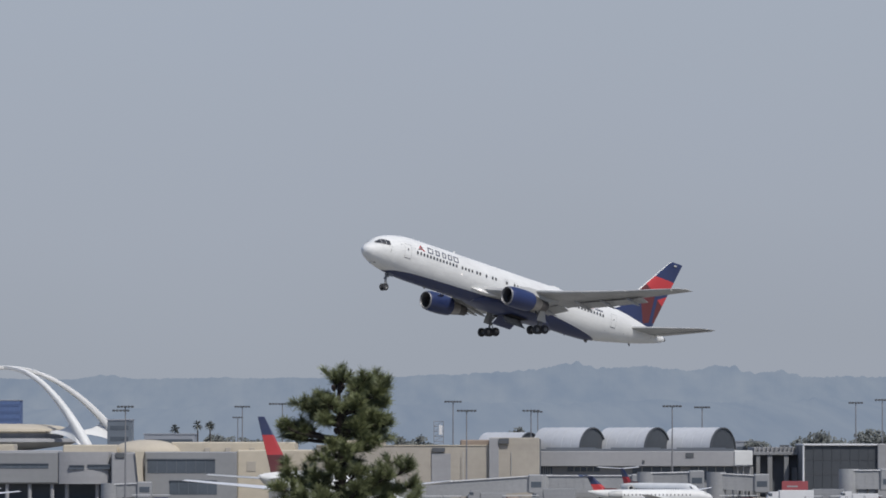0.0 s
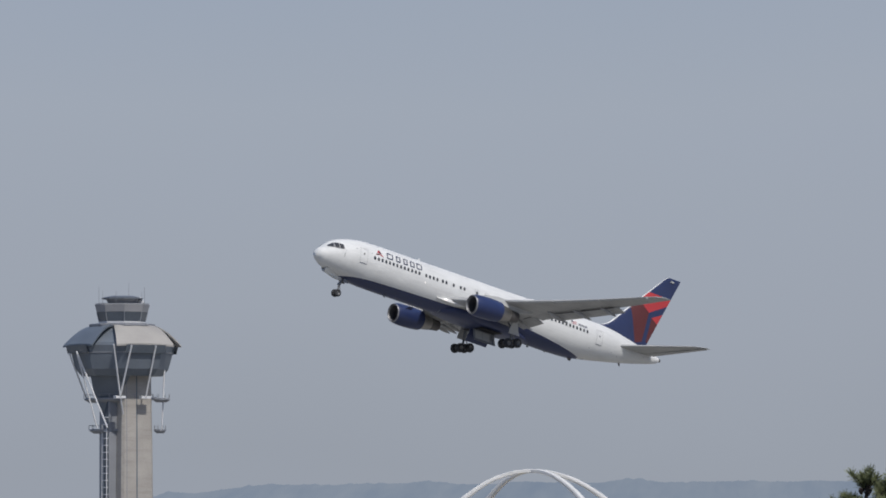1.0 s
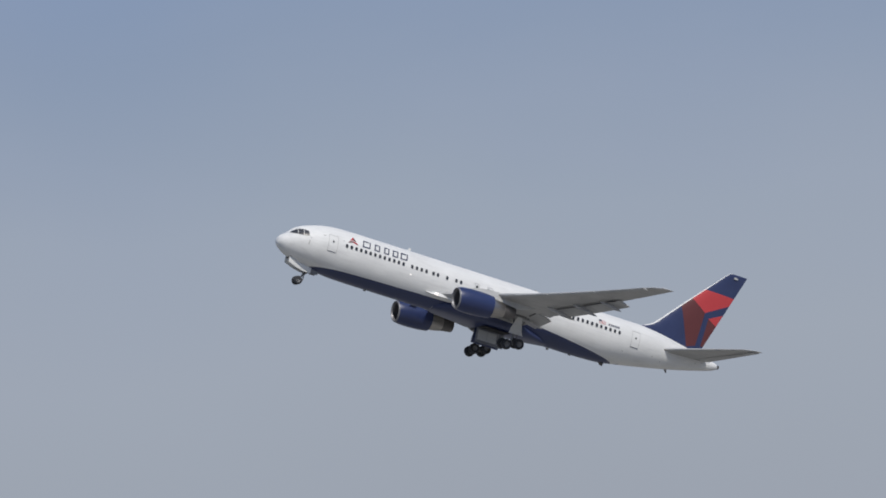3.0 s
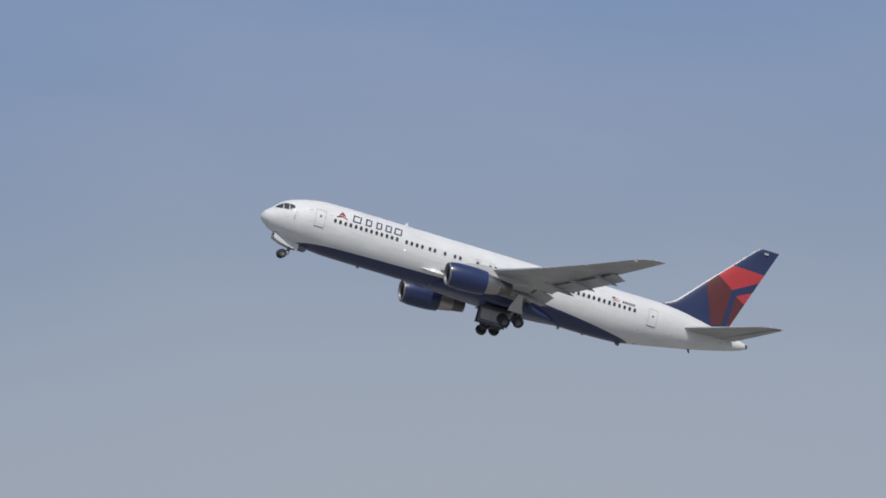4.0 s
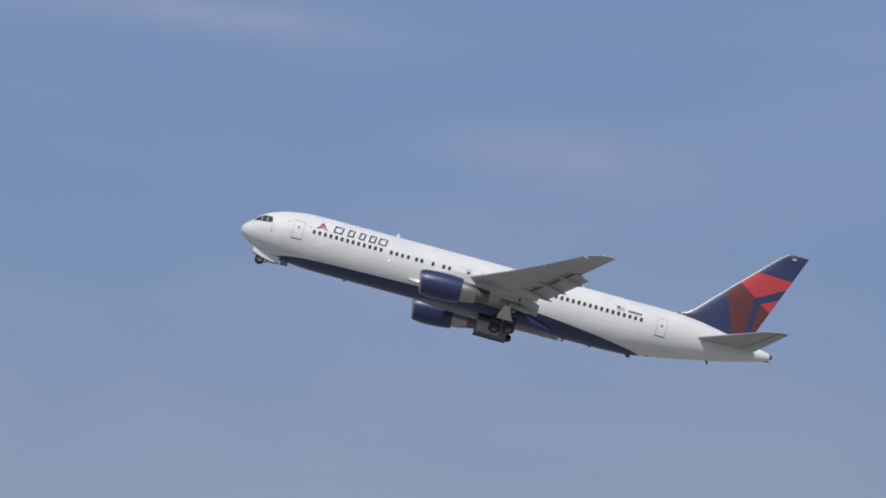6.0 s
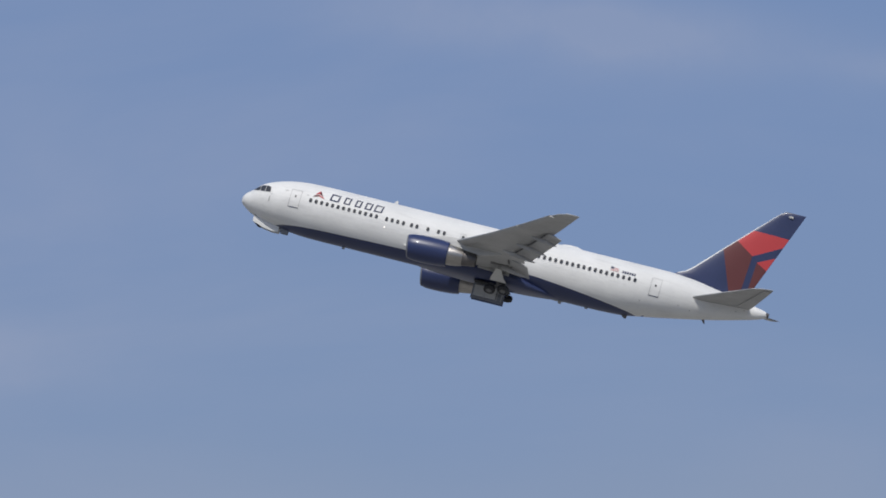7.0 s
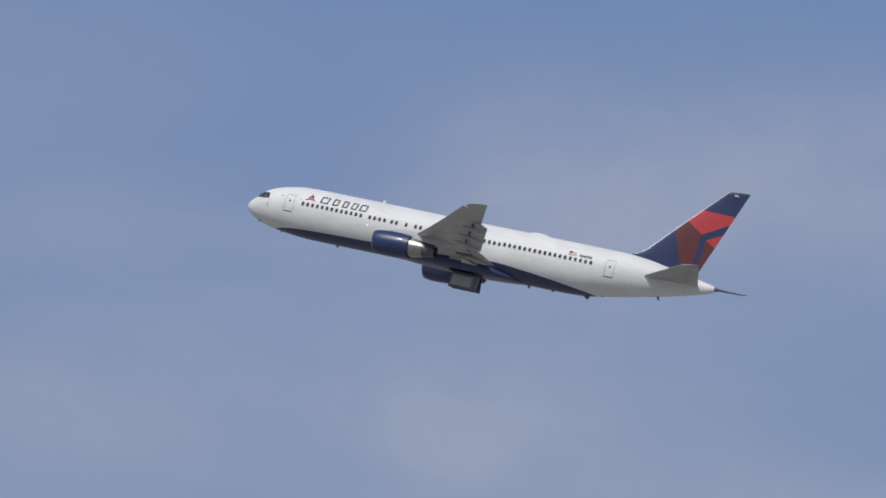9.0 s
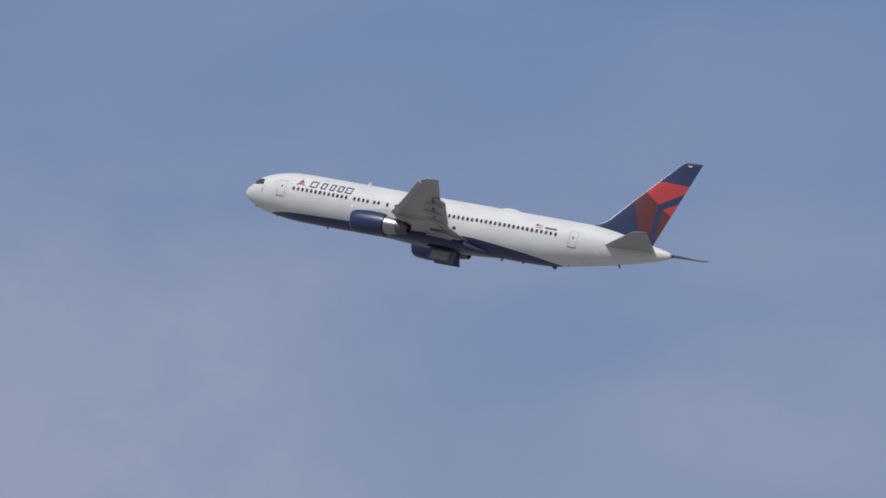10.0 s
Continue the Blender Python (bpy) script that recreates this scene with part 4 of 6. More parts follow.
def lattice_mast():
    t = empty("lattice_mast", site(0, 1310), "small steel lattice mast on the terminal roof", "mast")
    x0, x1, z0, z1 = -1.83, 0.11, 10.82 - .2, 15.75
    for x in (x0, x1):
        for y in (8, 10):
            part("upright", tube(bmesh.new(), (x, y, z0), (x, y, z1), .07, .07, 6), POLE, t)
    n = 5
    for k in range(n + 1):
        z = z0 + (z1 - z0) * k / n
        part("crossbar", tube(bmesh.new(), (x0, 8, z), (x1, 8, z), .05, .05, 6), POLE, t)
        if k < n:
            part("brace", tube(bmesh.new(), (x0, 8, z), (x1, 8, z + (z1 - z0) / n), .04, .04, 6), POLE, t)
    box_part(t, "antenna_panel", TOWER_WHITE, -0.80, -0.11, 7.6, 7.9, 13.00, 14.95, .04, "white antenna panel")


def vault_terminal():
    """Low terminal with a row of barrel-vaulted clerestories."""
    d = 1330.0
    t = empty("vaulted_terminal", site(0, d), "terminal with a row of grey barrel-vaulted roofs", "building")
    base = 9.87
    def vault(x_cap, r, length, z, y, name="vault_roof"):
        ax = Vector((-.80, .60, 0))            # runs back to the far side
        px = Vector((.60, .80, 0))
        bm = bmesh.new()
        rings = []
        for k in range(2):
            c = Vector((x_cap, y, z)) + ax * (length * k)
            rings.append([c + px * (r * math.cos(a)) + Vector((0, 0, 1.0 * r * math.sin(a))) for a in np.linspace(0, math.pi, 21)])
        loft(bm, rings, close=False)
        v = part(name, bm, VAULT, t, "grey barrel-vault roof", angle=30)
        bm = bmesh.new()
        c = Vector((x_cap, y, z)) + ax * .15
        bm.faces.new([bm.verts.new(c + px * (r * .97 * math.cos(a)) + Vector((0, 0, .97 * r * math.sin(a)))) for a in np.linspace(0, math.pi, 21)])
        part("end_wall", bm, HALL_GLASS, v, "dark end wall", smooth=False)
        bm = bmesh.new()
        rings = []
        for a in np.linspace(0, math.pi, 21):
            o = [Vector((x_cap, y, z)) - ax * .12 + ax * u + px * (r * q * math.cos(a)) + Vector((0, 0, q * r * math.sin(a))) for u, q in ((0, .96), (0, 1.012), (.3, 1.012), (.3, .96))]
            rings.append(o)
        part("rim", loft(bm, rings), LAMP_HEAD, v, "dark rim", angle=30)
        for k in range(1, 5):
            bm = bmesh.new()
            c = Vector((x_cap, y, z)) + ax * (length * k / 5)
            rings = [[c + ax * u + px * (r * q * math.cos(a)) + Vector((0, 0, q * r * math.sin(a))) for u, q in ((-.04, 1.0), (-.04, 1.014), (.04, 1.014), (.04, 1.0))] for a in np.linspace(0, math.pi, 15)]
            part("seam", loft(bm, rings), VAULT, v)
        box_part(v, "side_strip", CHARCOAL, x_cap - length * .8, x_cap + .5, y - r * .8 - .2, y - r * .8, z - .9, z + .5, 0)
    for xc in (31.07, 44.45, 58.06):
        vault(xc, 14.52 - base, 12.2, base, 8)
    vault(18.27, 4.0, 11, 9.52, 30)
    box_part(t, "fascia", LIGHT_WALL, 20.13, 60.04, 0, 30, 6.49, 9.63, .1, "light grey fascia")
    box_part(t, "roof_edge", CHARCOAL, 20.13, 60.04, 1, 29, 9.63 - .05, 10.10, .05)
    box_part(t, "side_return", CHARCOAL, 19.66, 20.13, -3, 28, 0, 12.19, .1)
    box_part(t, "white_end", ARCH_WHITE, 60.04, 63.77, -.3, 20, 6.72, 9.75, .1)
    box_part(t, "lower_wall", GREY_WALL, 20.13, 64.00, 2, 28, 0, 6.49 - .02, .1, "grey recessed lower wall")
    for x0, x1, z0, z1 in ((20.25, 22.57, 4.16, 6.49), (25.72, 32.35, 5.44, 6.37), (39.10, 48.99, 3.70, 6.37), (50.97, 59.81, 3.70, 6.37)):
        w = box_part(t, "window_band", DARK_GLASS, x0, x1, 1.7, 2.4, z0, z1, .02, "dark ribbon window")
        for k in range(1, 5):
            xx = x0 + (x1 - x0) * k / 5
            box_part(w, "mullion", LINE, xx - .05, xx + .05, 1.6, 1.69, z0, z1, 0)
    for x0, x1, z0, z1 in ((50.03, 51.66, 8.35, 9.28), (41.08, 41.54, 7.19, 7.77)):
        box_part(t, "wall_vent", LAMP_HEAD, x0, x1, -.2, .1, z0, z1, .02)
    for x in (61.90, 63.30, 60.74):
        part("post", tube(bmesh.new(), (x, .6, 0), (x, .6, 6.72), .14, .14, 8), LIGHT_WALL, t)


def column_hall():
    t = empty("column_hall", site(0, 1345), "grey hall behind tall concrete columns", "building")
    # charcoal colour gives this wall the shade behind the columns
    box_part(t, "back_wall", CHARCOAL, 64.60, 75.31, 3, 25, 0, 9.48, .1, "shaded back wall")
    box_part(t, "cornice", GREY_WALL, 64.60, 75.31, -.3, 25, 8.78, 9.48, .08)
    box_part(t, "upper_band", GREY_WALL, 64.60, 75.31, .5, 24, 9.48, 10.42, .08)
    for k in range(13):
        x = 64.96 + k * .88
        box_part(t, "fin", LIGHT_WALL, x - .12, x + .12, -.1, .55, 8.89, 10.54, .02)
    for x, w in ((65.66, .4), (68.13, .5), (71.55, .5), (74.60, .4)):
        box_part(t, "column", GREY_WALL, x - w, x + w, 0, 1.2, 0, 8.89, .08, "grey concrete column")
    box_part(t, "mid_panel", GREY_WALL, 72.72, 74.02, 1.5, 3, 0, 6.19, .05)
    box_part(t, "roof_unit", LAMP_HEAD, 70.60, 72.49, 6, 9, 10.07, 10.89, .05)


def glass_hall():
    t = empty("glass_hall", site(0, 1320), "dark glazed hall with a white roof edge", "building")
    x0, x1 = 73.91, 88.81
    box_part(t, "shell", CHARCOAL, x0, x1, .5, 30, 0, 10.81, .05, "dark shell")
    box_part(t, "roof_edge", TOWER_WHITE, x0 - .3, x1 + .3, -.2, 30, 10.81, 11.16, .04, "white roof edge")
    box_part(t, "corner_post", TOWER_WHITE, x0 - .35, x0, -.1, 1, 0, 10.93, .04)
    n, m = 8, 3
    for i in range(n):
        for j in range(m):
            a, b = x0 + (x1 - x0) * i / n, x0 + (x1 - x0) * (i + 1) / n
            z0, z1 = 1.69, 10.81
            c, e = z0 + (z1 - z0) * j / m, z0 + (z1 - z0) * (j + 1) / m
            box_part(t, "pane", HALL_GLASS, a + .03, b - .03, .3, .49, c + .03, e - .03, 0, "dark glazed panel")
    box_part(t, "cream_wing", LIGHT_WALL, x1 + .02, 112.71, -.6, 30, 0, 11.16, .15, "pale end wing")
    box_part(t, "louvre", LAMP_HEAD, 94.24, 98.86, -.7, -.5, 6.07, 7.81, .03)


def jet_bridge(x0, x1, y, z0, z1, zl, zr, label="pale grey boarding bridge on a wheeled support", group="boarding bridges"):
    """A boarding bridge: corrugated tunnel from x0 to x1, sloping, with cab, rotunda and wheeled prop."""
    t = empty("boarding_bridge", site(0, y), label, "jet bridge", group)
    bm = bmesh.new()
    loft(bm, [[Vector((x, a, z + h)) for a, h in ((-1.5, 0), (1.5, 0), (1.5, z1 - z0), (-1.5, z1 - z0))] for x, z in ((x0, zl), (x1, zr))])
    tun = part("tunnel", bm, BRIDGE, t, smooth=False)
    n = max(4, int((x1 - x0) / 1.6))
    for k in range(n + 1):
        u = k / n
        x, z = x0 + (x1 - x0) * u, zl + (zr - zl) * u
        box_part(tun, "rib", BRIDGE, x - .07, x + .07, -1.58, -1.5, z, z + z1 - z0, 0)
    bm = loft(bmesh.new(), [[Vector((x, a, z + h)) for a, h in ((-1.75, 0), (1.75, 0), (1.75, .18), (-1.75, .18))] for x, z in ((x0 - .2, zl + z1 - z0), (x1 + .2, zr + z1 - z0))])
    part("roof", bm, TOWER_WHITE, t, "white roof", smooth=False)
    box_part(t, "cab", BRIDGE, x1 - .3, x1 + 2.6, -2.1, 2.1, zr - .3, zr + (z1 - z0) + .4, .2, "boarding cab")
    box_part(t, "cab_window", DARK_GLASS, x1 + .2, x1 + 2.2, -2.16, -2.1, zr + .9, zr + 2.0, .02)
    part("rotunda", tube(bmesh.new(), (x0, 0, 0), (x0, 0, zl + z1 - z0 + .3), 1.9, 1.9, 20), BRIDGE, t, angle=50)
    xs = x0 + (x1 - x0) * .72
    for dx in (-.9, .9):
        part("prop", tube(bmesh.new(), (xs + dx, 0, .6), (xs + dx, 0, zl + (zr - zl) * .72), .2, .2, 8), STEEL, t)
    part("axle_beam", boxm(xs - 1.4, xs + 1.4, -.4, .4, .5, .9, .05), STEEL, t)
    for dx in (-1.2, 1.2):
        part("wheel", SUPPORT_TYRE, None, t, at=Matrix.Translation((xs + dx, 0, .5)))
    return t


def parked_jet(m, livery, ttail=False, scale=1.0, label="", length=46.0):
    """A parked airliner; x aft from its nose, wheels on the tarmac."""
    t = empty("parked_airliner", m, label, "airplane", "parked airliners")
    r = 1.9
    axis = 3.9
    bm = bmesh.new()
    rings = []
    for s, k, dz in ((0.02, .06, -.5), (.3, .3, -.45), (1.0, .55, -.35), (2.4, .82, -.15), (4.5, .98, 0), (7, 1, 0), (length * .66, 1, 0), (length * .76, .9, .18), (length * .86, .66, .6), (length * .95, .34, 1.05), (length, .1, 1.3)):
        rings.append([Vector((s, r * k * math.cos(a), axis + dz + r * k * math.sin(a))) for a in np.linspace(0, 2 * math.pi, 29)[:-1]])
    body = part("fuselage", loft(bm, rings), WHITE, t, "white fuselage")
    bm = bmesh.new()
    top = axis + (8.2 if not ttail else 5.4)
    rings = []
    for z, a, b in ((axis + 1.2, length * .735, length * .907), (axis + 2.2, length * .775, length * .922), (top - 4.4, length * .825, length * .945), (top - 2.1, length * .895, length * .98), (top, length * .962, length * 1.01)):
        rings.append([Vector((a, 0, z)), Vector((a + .3 * (b - a), -.22, z)), Vector((b, -.02, z)), Vector((b, .02, z)), Vector((a + .3 * (b - a), .22, z))])
    part("tail_fin", loft(bm, rings, mat=lambda i, j: (2, 2, 1, 0)[i]), [NAVY, RED, MAROON], t, "navy and red tail fin", angle=20)
    for side in (-1, 1):
        zt = top - .1 if ttail else axis + 1.0
        x0 = length * (.95 if ttail else .88)
        bm = loft(bmesh.new(), [[Vector((x0 + (2.4 if k else 0) * 1.0, side * y, zt + y * .06)), Vector((x0 + (2.4 if k else 0) + c * .4, side * y, zt + y * .06 + .16)), Vector((x0 + (2.4 if k else 0) + c, side * y, zt + y * .06)), Vector((x0 + (2.4 if k else 0) + c * .4, side * y, zt + y * .06 - .1))] for k, y, c in ((0, .2, 3.3), (1, 5.8 if ttail else 7.2, 1.4))])
        part("tailplane", bm, livery if ttail else PALE_GREY, t, angle=60)
        bm = loft(bmesh.new(), [[Vector((length * .33 + .52 * y, side * y, axis - 1.0 + .1 * y)), Vector((length * .33 + .52 * y + c * .35, side * y, axis - 1.0 + .1 * y + c * .06)), Vector((length * .33 + .52 * y + c, side * y, axis - 1.0 + .1 * y)), Vector((length * .33 + .52 * y + c * .35, side * y, axis - 1.0 + .1 * y - c * .05))] for y, c in ((.5, 7.5), (6, 4.8), (17, 1.9))])
        wing = part("wing", bm, TOWER_WHITE, t, "pale wing", angle=60)
        ey, ex, ez = (2.75, length * .74, axis + .5) if ttail else (5.6, length * .30, axis - 1.9)
        part("engine", revolve(bmesh.new(), [(0, .55), (0, .95), (.5, 1.08), (2.4, 1.02), (3.6, .7), (3.6, .5)], 22, Matrix.Translation((ex, side * ey, ez))), PALE_GREY if ttail else WHITE, t, "engine pod")
        for s in np.arange(6.5, length * .74, 1.05):
            part("cabin_window", PARKED_PANE, None, body, at=Matrix.Translation((float(s), side * 1.885, axis + .42)))
        part("main_leg", tube(bmesh.new(), (length * .52, side * 2.9, .5), (length * .52, side * 2.9, axis - 1.0), .16, .16, 8), STEEL, t)
        part("wheel", SUPPORT_TYRE, None, t, at=Matrix.Translation((length * .52, side * 2.9, .5)))
    part("nose_leg", tube(bmesh.new(), (4.5, 0, .5), (4.5, 0, axis - 1.6), .12, .12, 8), STEEL, t)
    part("wheel", SUPPORT_TYRE, None, t, at=Matrix.Translation((4.5, 0, .5)))
    part("cockpit_glazing", loft(bmesh.new(), [[Vector((1.5, y, axis + .75)), Vector((2.6, y, axis + 1.25))] for y in np.linspace(-1.1, 1.1, 5)], close=False), GLASS, body)
    return t


def light_pole(x, y, z, heads=6, width=4.0, two=False):
    t = empty("light_mast", site(x, y), "tall steel apron light mast with a bar of lamps", "street light", "apron light masts")
    part("pole", tube(bmesh.new(), (0, 0, 0), (0, 0, z - .2), .2, .11, 10), POLE, t)
    part("base", tube(bmesh.new(), (0, 0, 0), (0, 0, .6), .45, .4, 10), CONCRETE, t)
    levels = [(z, 0.0)] + ([(z - .75, -.9)] if two else [])
    for zz, off in levels:
        part("crossarm", boxm(-width / 2 + off, width / 2 + off, -.12, .12, zz - .14, zz + .02, .02), LAMP_HEAD, t, "dark crossarm")
        for k in range(heads):
            xx = -width / 2 + off + width * (k + .5) / heads
            part("lamp", boxm(xx - .24, xx + .24, -.45, .15, zz - .26, zz + .16, .05), LAMP_HEAD, t, "dark lamp housing", smooth=False)


def theme_building():
    """A saucer restaurant under two crossing white parabolic arches."""
    d = 2100.0
    cx = d * math.tan(radians(-3.886))
    t = empty("arched_landmark", site(cx * 1.23, d * 1.23, -8.3) @ Matrix.Scale(1.23, 4), "white landmark of crossing parabolic arches over a saucer roof", "building")
    top = 40.1
    def arch(az, half, half2):
        bm = bmesh.new()
        rings = []
        dirv = Vector((math.cos(az), math.sin(az), 0))
        nrm = Vector((-math.sin(az), math.cos(az), 0))
        for k in range(61):
            u = -1 + 2 * k / 60
            h = half if u < 0 else half2
            w = h * math.sin(u * math.pi / 2)
            z = top - .6 - (top - .6) * abs(w / h) ** 2.05
            g = abs(w / h)
            tw = (.78 + 1.5 * g ** 3)          # half breadth across
            th = (.62 + 1.6 * g ** 2.5)       # half depth along the curve normal
            slope = -(top - .6) * 2.05 * abs(w / h) ** 1.05 / h * math.copysign(1, w if w else 1)
            tan = (dirv + Vector((0, 0, slope))).normalized()
            up = tan.cross(nrm).normalized()
            if up.z < 0:
                up = -up
            c = dirv * w + Vector((0, 0, max(z, 0)))
            rings.append([c + nrm * a * tw + up * b * th for a, b in ((-1, -.7), (-.7, -1), (.7, -1), (1, -.7), (1, .7), (.7, 1), (-.7, 1), (-1, .7))])
        part("arch", loft(bm, rings), ARCH_WHITE, t, "white stucco arch", angle=50)
        # web that flares from the outer leg to the saucer's rim
        for sgn, h in ((-1, half), (1, half2)):
            rise = top - .6

            def on_arch(z):
                return Vector((h * (1 - z / rise) ** (1 / 2.05), z))

            def bezier(p, c, q, u):
                return p * (1 - u) ** 2 + c * 2 * u * (1 - u) + q * u * u
            rim, foot, shoulder = 20.0, on_arch(6.0), on_arch(23.0)
            rings = []
            for q in np.linspace(0, 1, 25):
                q = float(q)
                low = bezier(foot + Vector((-2.0, 0)), Vector((.84 * h, 18.4)), Vector((rim, 18.0)), q)
                if q < .45:
                    up = on_arch(6.0 + 17.0 * q / .45)
                else:
                    up = bezier(shoulder, Vector((shoulder.x - .2, 18.6)), Vector((rim, 19.0)), (q - .45) / .55)
                lo, hi = (dirv * sgn * p.x + Vector((0, 0, p.y)) for p in (low, up))
                th = 1.0 - .4 * q
                lean = 1.2 * 4 * q * (1 - q)
                rings.append([lo - nrm * (th + lean), lo + nrm * (th - lean), hi + nrm * (th + lean), hi + nrm * (lean - th)])
            part("leg_web", loft(bmesh.new(), rings), ARCH_WHITE, t, "flaring white leg web", angle=60)
    arch(radians(10), 45.2, 48.8)
    arch(radians(-41), 40.5, 46.0)
    def disc(name, mat, rings, label):
        bm = bmesh.new()
        loft(bm, [[Vector((r * math.cos(a), r * math.sin(a), z)) for a in np.linspace(0, 2 * math.pi, 65)[:-1]] for r, z in rings])
        return part(name, bm, mat, t, label, angle=30)
    disc("saucer_roof", CREAM, [(3, 21.2), (13, 21.0), (18, 20.5), (21.6, 19.5), (21.8, 18.7), (19.5, 18.1)], "cream saucer roof")
    glz = disc("restaurant_glazing", TOWER_MID, [(19.4, 18.1), (19.0, 16.3)], "dark ring of restaurant windows")
    for k in range(40):
        a = 2 * math.pi * k / 40
        part("mullion", tube(bmesh.new(), (19.45 * math.cos(a), 19.45 * math.sin(a), 18.1), (19.05 * math.cos(a), 19.05 * math.sin(a), 16.3), .1, .1, 5), LIGHT_WALL, glz)
    disc("saucer_floor", LIGHT_WALL, [(20, 16.5), (23.6, 16.3), (23.8, 15.3), (21, 14.2), (8, 12.5)], "pale saucer floor")
    disc("core", CREAM, [(8, 12.6), (8, 0)], "cream core")
    for x, h in ((-17, 3.2), (-16.2, 2.0), (-4, 1.5)):
        part("roof_mast", tube(bmesh.new(), (x, -6, 21.5), (x, -6, 21.6 + h), .25, .05, 6), TOWER_WHITE, t)


def control_tower():
    d = 1740.0
    t = empty("control_tower", site(1.0785 * d * math.tan(radians(-7.519)), 1.0785 * d, -5.73, 35) @ Matrix.Scale(1.0785, 4), "grey concrete control tower with flared cab and curved roofs", "control tower")

    def ngon(r, z, n=8, rot=22.5, sx=1.0, sy=1.0, ox=0.0, oy=0.0):
        return [Vector((ox + sx * r * math.cos(radians(rot) + 2 * math.pi * k / n), oy + sy * r * math.sin(radians(rot) + 2 * math.pi * k / n), z)) for k in range(n)]
    # shaft: a square core with a groove, flanked by an open stair
    bm = bmesh.new()
    loft(bm, [[Vector((sx * w + 1.8, sy * w - 1.25, z)) for sx, sy in ((-.86, -1), (.86, -1), (1, -.86), (1, .86), (.86, 1), (-.86, 1), (-1, .86), (-1, -.86))] for z, w in ((0, 5.1), (42, 4.75), (62, 4.4))])
    shaft = part("shaft", bm, CONCRETE, t, "stained concrete shaft", angle=25)
    bm = loft(bmesh.new(), [[Vector((x, y, z)) for x, y in ((1.3, w), (1.65, w), (1.65, w + .6), (1.3, w + .6))] for z, w in ((0, -6.39), (42, -6.05), (62, -5.7))])
    part("groove", bm, TOWER_DARK, shaft, smooth=False)
    bm = loft(bmesh.new(), [[Vector((x, y, z)) for x, y in ((-1.7, w), (-1.5, w), (-1.5, w + .6), (-1.7, w + .6))] for z, w in ((0, -6.38), (42, -6.03), (62, -5.68))])
    part("groove", bm, TOWER_MID, shaft, smooth=False)
    bm = loft(bmesh.new(), [[Vector((x, y, z)) for x, y in ((-5.2, -2.4), (-2.0, -2.4), (-2.0, 3.2), (-5.2, 3.2))] for z in (0, 58)])
    part("stair_shaft", bm, TOWER_MID, t, "grey stair shaft", smooth=False)
    box_part(t, "stair_glazing", DARK_GLASS, -5.3, -5.1, -1.9, .2, 5, 56, 0)
    for k in range(20):
        z = 14 + k * 1.9
        part("stair_landing", boxm(-5.75, -5.3, -2.2, .5, z, z + .22, 0), TOWER_WHITE, t, smooth=False)
    for y in (-2.2, .5):
        part("stair_rail", tube(bmesh.new(), (-5.8, y, 0), (-5.8, y, 48), .13, .13, 6), TOWER_WHITE, t)
    # funnel below the pod
    bm = bmesh.new()
    loft(bm, [ngon(2.6, 50, 4, 10, ox=-2.6, oy=1.0), ngon(4.4, 55, 4, 10, ox=-3.6, oy=1.2), ngon(8.2, 62.6, 4, 10, ox=-2.6)])
    part("funnel", bm, TOWER_DARK, t, "dark cladding funnel", angle=20)
    bm = bmesh.new()
    loft(bm, [ngon(11.0, 61.4), ngon(12.6, 63.2), ngon(14.4, 69.6), ngon(14.2, 70.3), ngon(11.5, 72.4), ngon(8.0, 74.8)])
    pod = part("pod", bm, TOWER_DARK, t, "dark slate pod", angle=20)
    loftr = loft(bmesh.new(), [ngon(13.7, 67.5), ngon(13.95, 67.5), ngon(14.02, 67.8), ngon(13.7, 67.8)], cap=False)
    part("band", loftr, TOWER_MID, pod, smooth=False)
    # curved roofs, one lying over each face
    for k in range(4):
        a = radians(-90 + 90 * k)
        fwd = Vector((math.cos(a), math.sin(a), 0))
        sid = Vector((-math.sin(a), math.cos(a), 0))
        bm = bmesh.new()
        rings = []
        for q in np.linspace(0, 1, 9):
            r = 6.0 + 7.6 * q
            z = 75.4 - 5.5 * q ** 1.7
            w = 5.8 + 2.9 * q
            rings.append([fwd * r + sid * s * w + Vector((0, 0, z + e - .25 * abs(s) ** 3)) for s, e in ((-1, 0), (-.5, .12), (0, .16), (.5, .12), (1, 0), (1, -.45), (0, -.3), (-1, -.45))])
        # the unlit left shell has its shade put into a dark cladding colour
        part("curved_roof", loft(bm, rings), TOWER_DARK if k == 3 else TOWER_ROOF, t, "dark curved roof shell" if k == 3 else "pale curved roof shell", angle=40)
        bm = bmesh.new()
        loft(bm, [[fwd * r + sid * s * 6.0 + Vector((0, 0, z)) for s in (-1, 1)] for r, z in ((14.1, 69.6), (13.5, 67.4))], close=False)
        part("roof_window", bm, DARK_GLASS, pod, smooth=False)
    bm = loft(bmesh.new(), [ngon(8.4, 74.3), ngon(9.0, 75.0), ngon(9.0, 75.5), ngon(7.0, 75.8)])
    part("walkway", bm, TOWER_MID, t, "grey walkway ring", angle=20)
    # cab
    bm = loft(bmesh.new(), [ngon(6.3, 75.3), ngon(6.35, 76.2)])
    part("cab_base", bm, TOWER_WHITE, t, "white cab base", angle=20)
    cab = part("cab", loft(bmesh.new(), [ngon(6.25, 76.2), ngon(6.9, 78.8)]), DARK_GLASS, t, "tinted outward-leaning cab glass", angle=20)
    for k in range(8):
        a = radians(22.5 + 45 * k)
